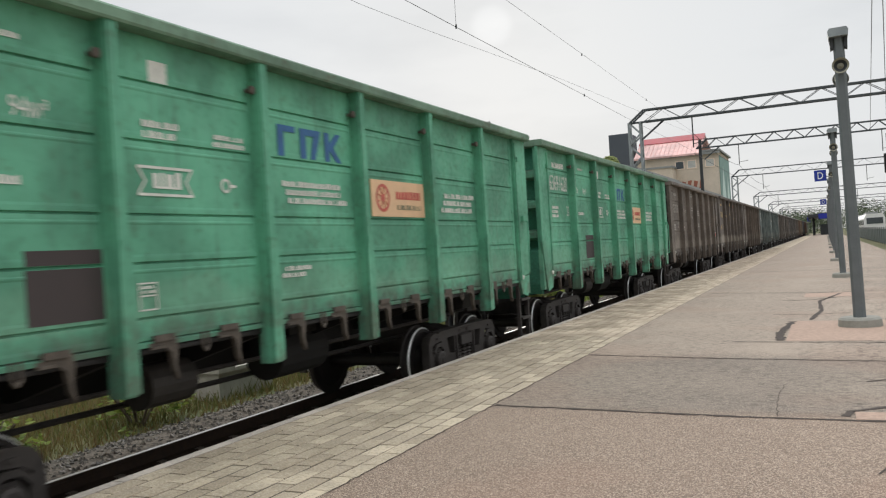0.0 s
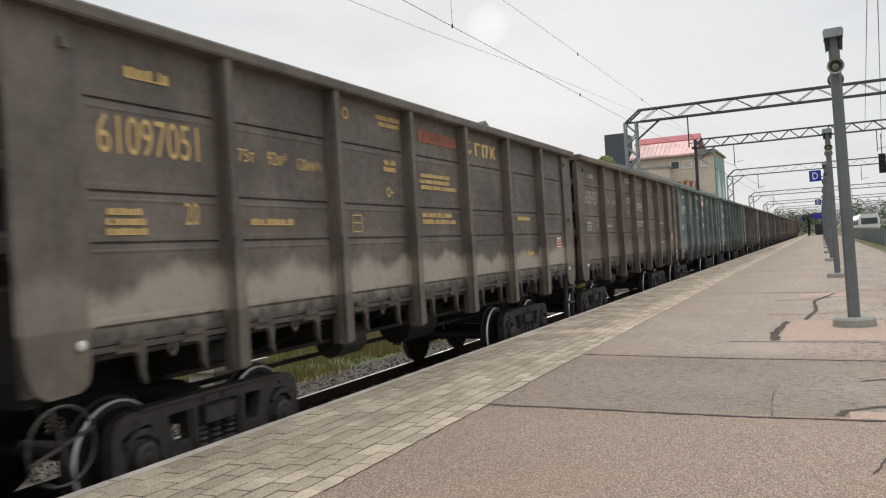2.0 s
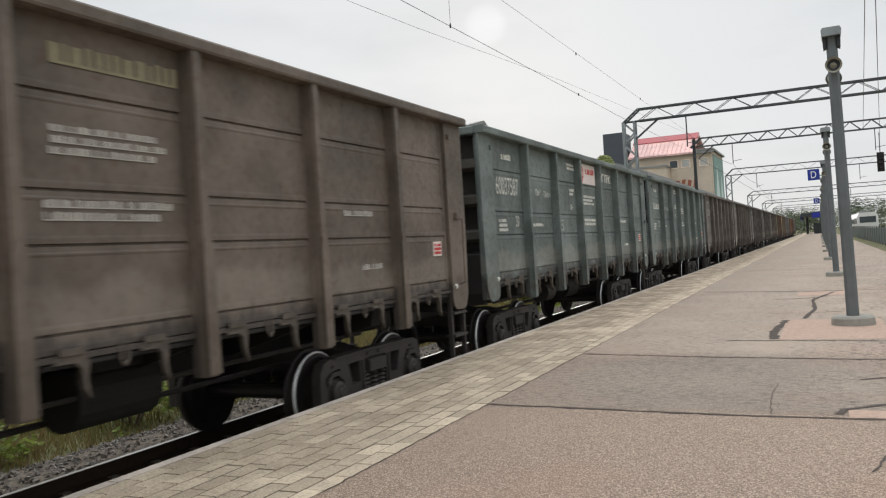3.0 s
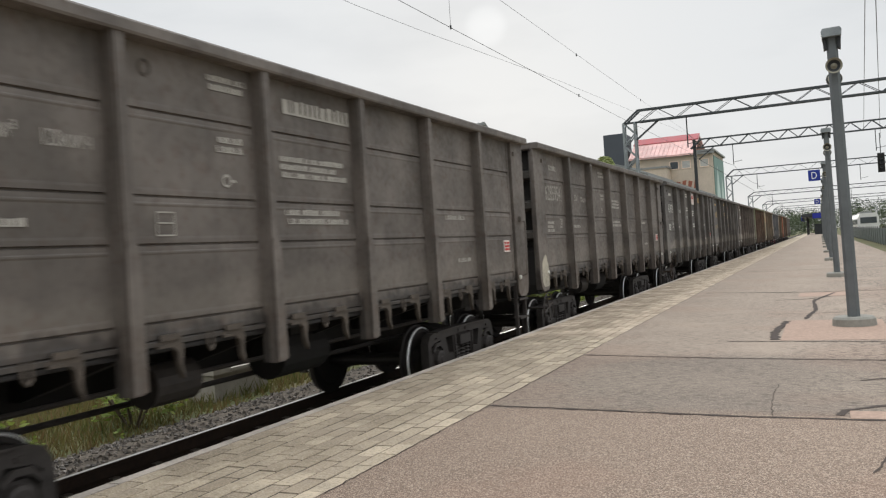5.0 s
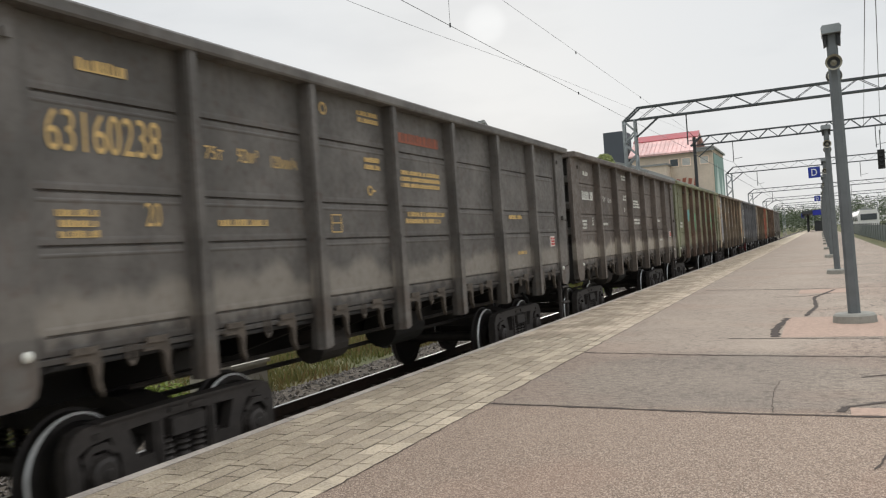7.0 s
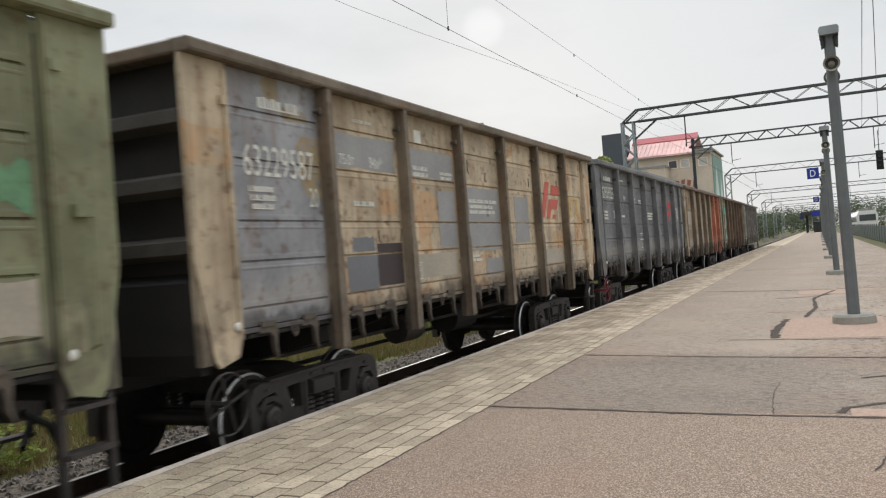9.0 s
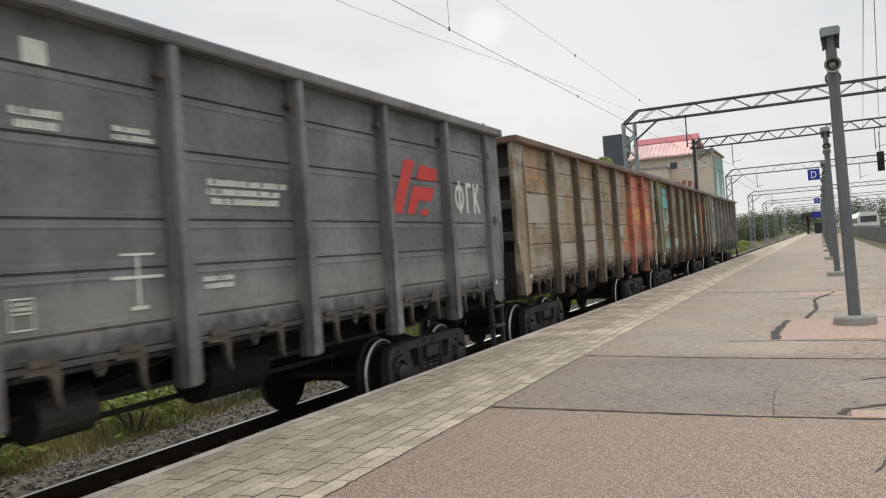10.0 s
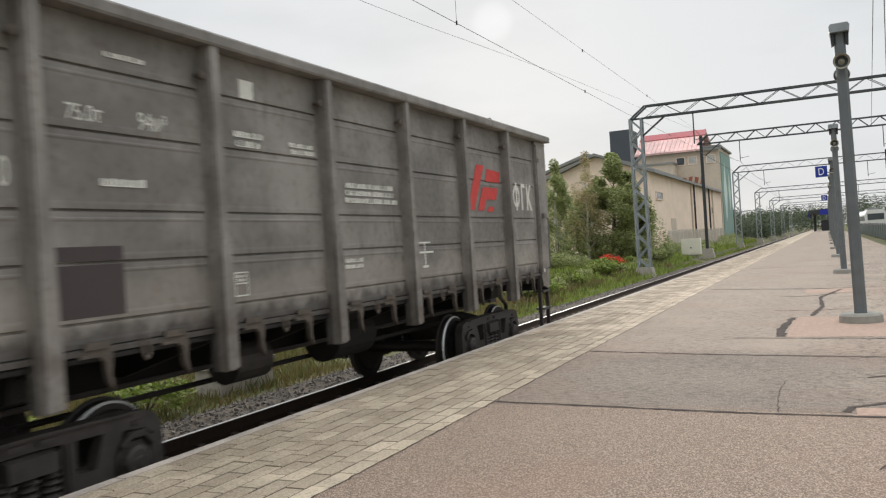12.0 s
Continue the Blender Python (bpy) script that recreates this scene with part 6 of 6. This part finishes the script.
hall = thing("station_hall", T(0, 0, 0), "pale flat-roofed building with a deep fascia", "building")
part("wall", Geo().box(-33, -20.6, -8, 18.2, -0.6, 8.3).mesh("wall", horn_white), hall)
part("fascia", Geo().box(-33.5, -20.0, -8.5, 18.6, 8.3, 8.88).mesh("fascia", plaster), hall, label="pale deep roof fascia")
part("roof_edge", Geo().box(-33.6, -19.9, -8.6, 18.7, 8.88, 8.97).mesh("roof_edge", dark_steel), hall, label="dark roof edge")
lodge = thing("gabled_lodge", T(0, 0, 0), "small house with a steep grey gable roof", "building")
part("wall", Geo().prism([(46.5, -0.6), (54.0, -0.6), (54.0, 8.3), (51, 9.7), (46.5, 8.7)], -27, -20.3, "x").mesh("wall", plaster), lodge)
part("roof", Geo().prism([(46.2, 8.75), (51, 9.78), (54.3, 8.2), (54.3, 8.4), (51, 9.98), (46.2, 8.95)], -27.3, -20, "x").mesh("roof", roof_grey), lodge)

wf = thing("board_fence", T(0, 0, 0), "weathered pale wooden board fence before the warehouse", "fence")
bm_ = Geo().prism([(-0.07, 0), (0.07, 0), (0.07, 2.3), (0, 2.4), (-0.07, 2.3)], -0.012, 0.012, "x").mesh("board", wood_fence)
for i in range(150):
    part("board", bm_, wf, pose(-14.2 + rng.gauss(0, 0.01), 82 + i * 0.32, -0.55 + rng.gauss(0, 0.04), rng.gauss(0, 0.8), 0, 0))
for z in (0.2, 1.4):
    part("fence_rail", Geo().box(-14.28, -14.21, 81.8, 130, z, z + 0.1).mesh("fence_rail", wood_fence), wf)

# platform's far side: verge, fence, standing train
fn = thing("mesh_fence", T(4.35, 0, -0.25), "dark green-grey panel fence along the verge", "fence")
pm = Geo().box(-0.02, 0.02, -1.45, 1.45, 0.1, 1.35).mesh("fence_panel", fence_green)
po = Geo().box(-0.04, 0.04, -0.04, 0.04, -0.1, 1.5).mesh("fence_post", dark_steel)
for i in range(36):
    part("fence_panel", pm, fn, T(0, 46 + i * 3, 0))
    part("fence_post", po, fn, T(0, 44.5 + i * 3, 0))
cm = thing("commuter_train", T(7.2, 49, -0.6), "white commuter train with dark windows standing behind the fence", "train")
part("body", Geo().prism([(-1.5, 1.0), (-1.55, 3.2), (-1.2, 3.95), (1.2, 3.95), (1.55, 3.2), (1.5, 1.0)], 101, 175, "y").mesh("body", train_white), cm)
part("roof_gear", Geo().box(-0.9, 0.9, 108, 120, 3.95, 4.3).box(-0.9, 0.9, 130, 150, 3.95, 4.25).mesh("roof_gear", roof_grey), cm)
part("windscreen", Geo().box(-1.2, 1.2, 100.95, 101.05, 2.3, 3.3).mesh("windscreen", dark_glass), cm, label="dark windscreen")
for i in range(14):
    part("window", Geo().box(-1.57, -1.5, 104 + i * 5, 107 + i * 5, 2.2, 3.0).mesh("window", dark_glass), cm)
for i in range(8):
    part("wheel", Geo().lathe([(-0.9, 0.0), (-0.9, 0.45), (-0.78, 0.45), (-0.78, 0.0)], (0, 104 + i * 9.4, 0.45), "x", 14).mesh("wheel", wheel_iron), cm)
part("skirt", Geo().box(-1.35, 1.35, 101.5, 174.5, 0.4, 1.05).mesh("skirt", dark_steel), cm)

cn = thing("platform_canopy", T(0, 0, 0), "dark blue platform canopy on slim posts in the distance", "canopy")
part("roof", Geo().prism([(-3.6, 4.0), (1.4, 4.0), (1.4, 4.9), (-3.6, 4.6)], 196, 232, "y").mesh("roof", dark_steel), cn)
part("fascia", Geo().box(-1.4, 1.45, 195.8, 196, 3.6, 4.7).mesh("fascia", canopy_blue), cn, label="bright blue fascia")
part("side_fascia", Geo().box(-3.7, -3.6, 196, 232, 3.2, 4.2).mesh("side_fascia", canopy_blue), cn)
for i in range(6):
    for x in (-2.6, 0.4):
        part("post", Geo().box(x - 0.1, x + 0.1, 198 + i * 6, 198.2 + i * 6, 0, 4.0).mesh("post", dark_steel), cn)
part("shelter_wall", Geo().box(-1.2, 0.6, 206, 214, 0, 2.4).mesh("shelter_wall", dark_glass), cn, label="dark glazed shelter")

sg = thing("signal", T(4.6, 72, 6.2), "black hanging railway signal with two dark lenses", "signal")
part("head", Geo().prism([(-0.25, -0.75), (0.25, -0.75), (0.25, 0.75), (-0.25, 0.75)], -0.1, 0.1, "y").mesh("head", rubber), sg)
for z in (-0.35, 0.0, 0.35):
    part("lens", Geo().lathe([(-0.1, 0.0), (-0.11, 0.11), (-0.2, 0.13), (-0.2, 0.12), (-0.12, 0.1)], (0, 0, z), "y", 12).mesh("lens", dark_steel), sg)
part("hanger", Geo().bar((0, 0.1, 0.5), (0, 0.1, 2.3), 0.06).mesh("hanger", dark_steel), sg)

# far woods
r = random.Random(9)
g = Geo()
for i in range(950):
    side = r.random()
    y = r.uniform(235, 420)
    x = r.uniform(-150, -9) if side < 0.6 else r.uniform(-9, 160)
    if side < 0.6 and y < 250:
        x = r.uniform(-150, -25)
    if x > -9 and y < 275:
        y += 60
    h = r.uniform(6.0, 8.4) * (1 + (y - 235) / 420) + (2.5 if x > 8 else 0)
    w = r.uniform(1.6, 3.0)
    leaf_cloud(g, r, (x, y, h * 0.5 - 0.5), (w, w, h * 0.52), 170, 0.4, -2)
for i in range(130):
    x, y = -10.5 - r.random() * 16, 165 + r.random() * 75
    h = r.uniform(3.2, 5.5)
    leaf_cloud(g, r, (x, y, h * 0.45 - 0.6), (1.7, 1.7, h * 0.5), 170, 0.26, -2)
tagged(new("far_woods", g.mesh("far_woods", pine_leaf)), "dark mixed woods along the horizon", "woods", kind="stuff")

# ---- pavers, last of the large surfaces ----
ROW, LONG = 0.154, 0.30
X0 = EDGE + 0.115
g = Geo().prism([(-ROW / 2 + 0.007, -0.05), (ROW / 2 - 0.007, -0.05), (ROW / 2 - 0.007, -0.004), (ROW / 2 - 0.011, 0.0), (-ROW / 2 + 0.011, 0.0), (-ROW / 2 + 0.007, -0.004)],
                -LONG / 2 + 0.006, LONG / 2 - 0.006, "y")
PAVER = g.mesh("paver", paver)
far = Geo()
r = random.Random(5)
for row in range(10):
    x = X0 + ROW * (row + 0.5)
    y = -9.0 + (0.5 * LONG if row % 2 else 0) + r.uniform(-0.05, 0.05)
    n = 0
    while y < 75:
        dz, tilt = r.gauss(0, 0.0016), r.gauss(0, 0.25)
        if 40 <= n < 70:
            part("paver", PAVER, platform, pose(x, y, dz, tilt, r.gauss(0, 0.25), r.gauss(0, 0.25)))
        else:
            far.box(x - ROW / 2 + 0.006, x + ROW / 2 - 0.006, y - LONG / 2 + 0.006, y + LONG / 2 - 0.006, -0.05, dz)
        y += LONG
        n += 1
part("far_pavers", far.mesh("far_pavers", paver_far), platform, label="rows of pale concrete pavers")["kind"] = "stuff"
part("distant_paving", Geo().box(X0, PAVE, 75, 260, -0.05, -0.001).mesh("distant_paving", paver), platform, label="pale paving")

# ---- motion ----
def motions():
    steps = 24
    for k, wg in enumerate(TRAIN):
        walk(wg, [(12.0 * i / steps, T(XC, train_at(k, 12.0 * i / steps), RAIL)) for i in range(steps + 1)])
    for w in WHEELS:
        home = w.matrix_basis.translation.copy()
        rows = []
        for i in range(361):
            t = i / 30
            turn = (train_at(0, 0) - train_at(0, t)) / R
            rows.append((t, Matrix.Translation(home) @ Matrix.Rotation(turn, 4, "X")))
        walk(w, rows)


motions()
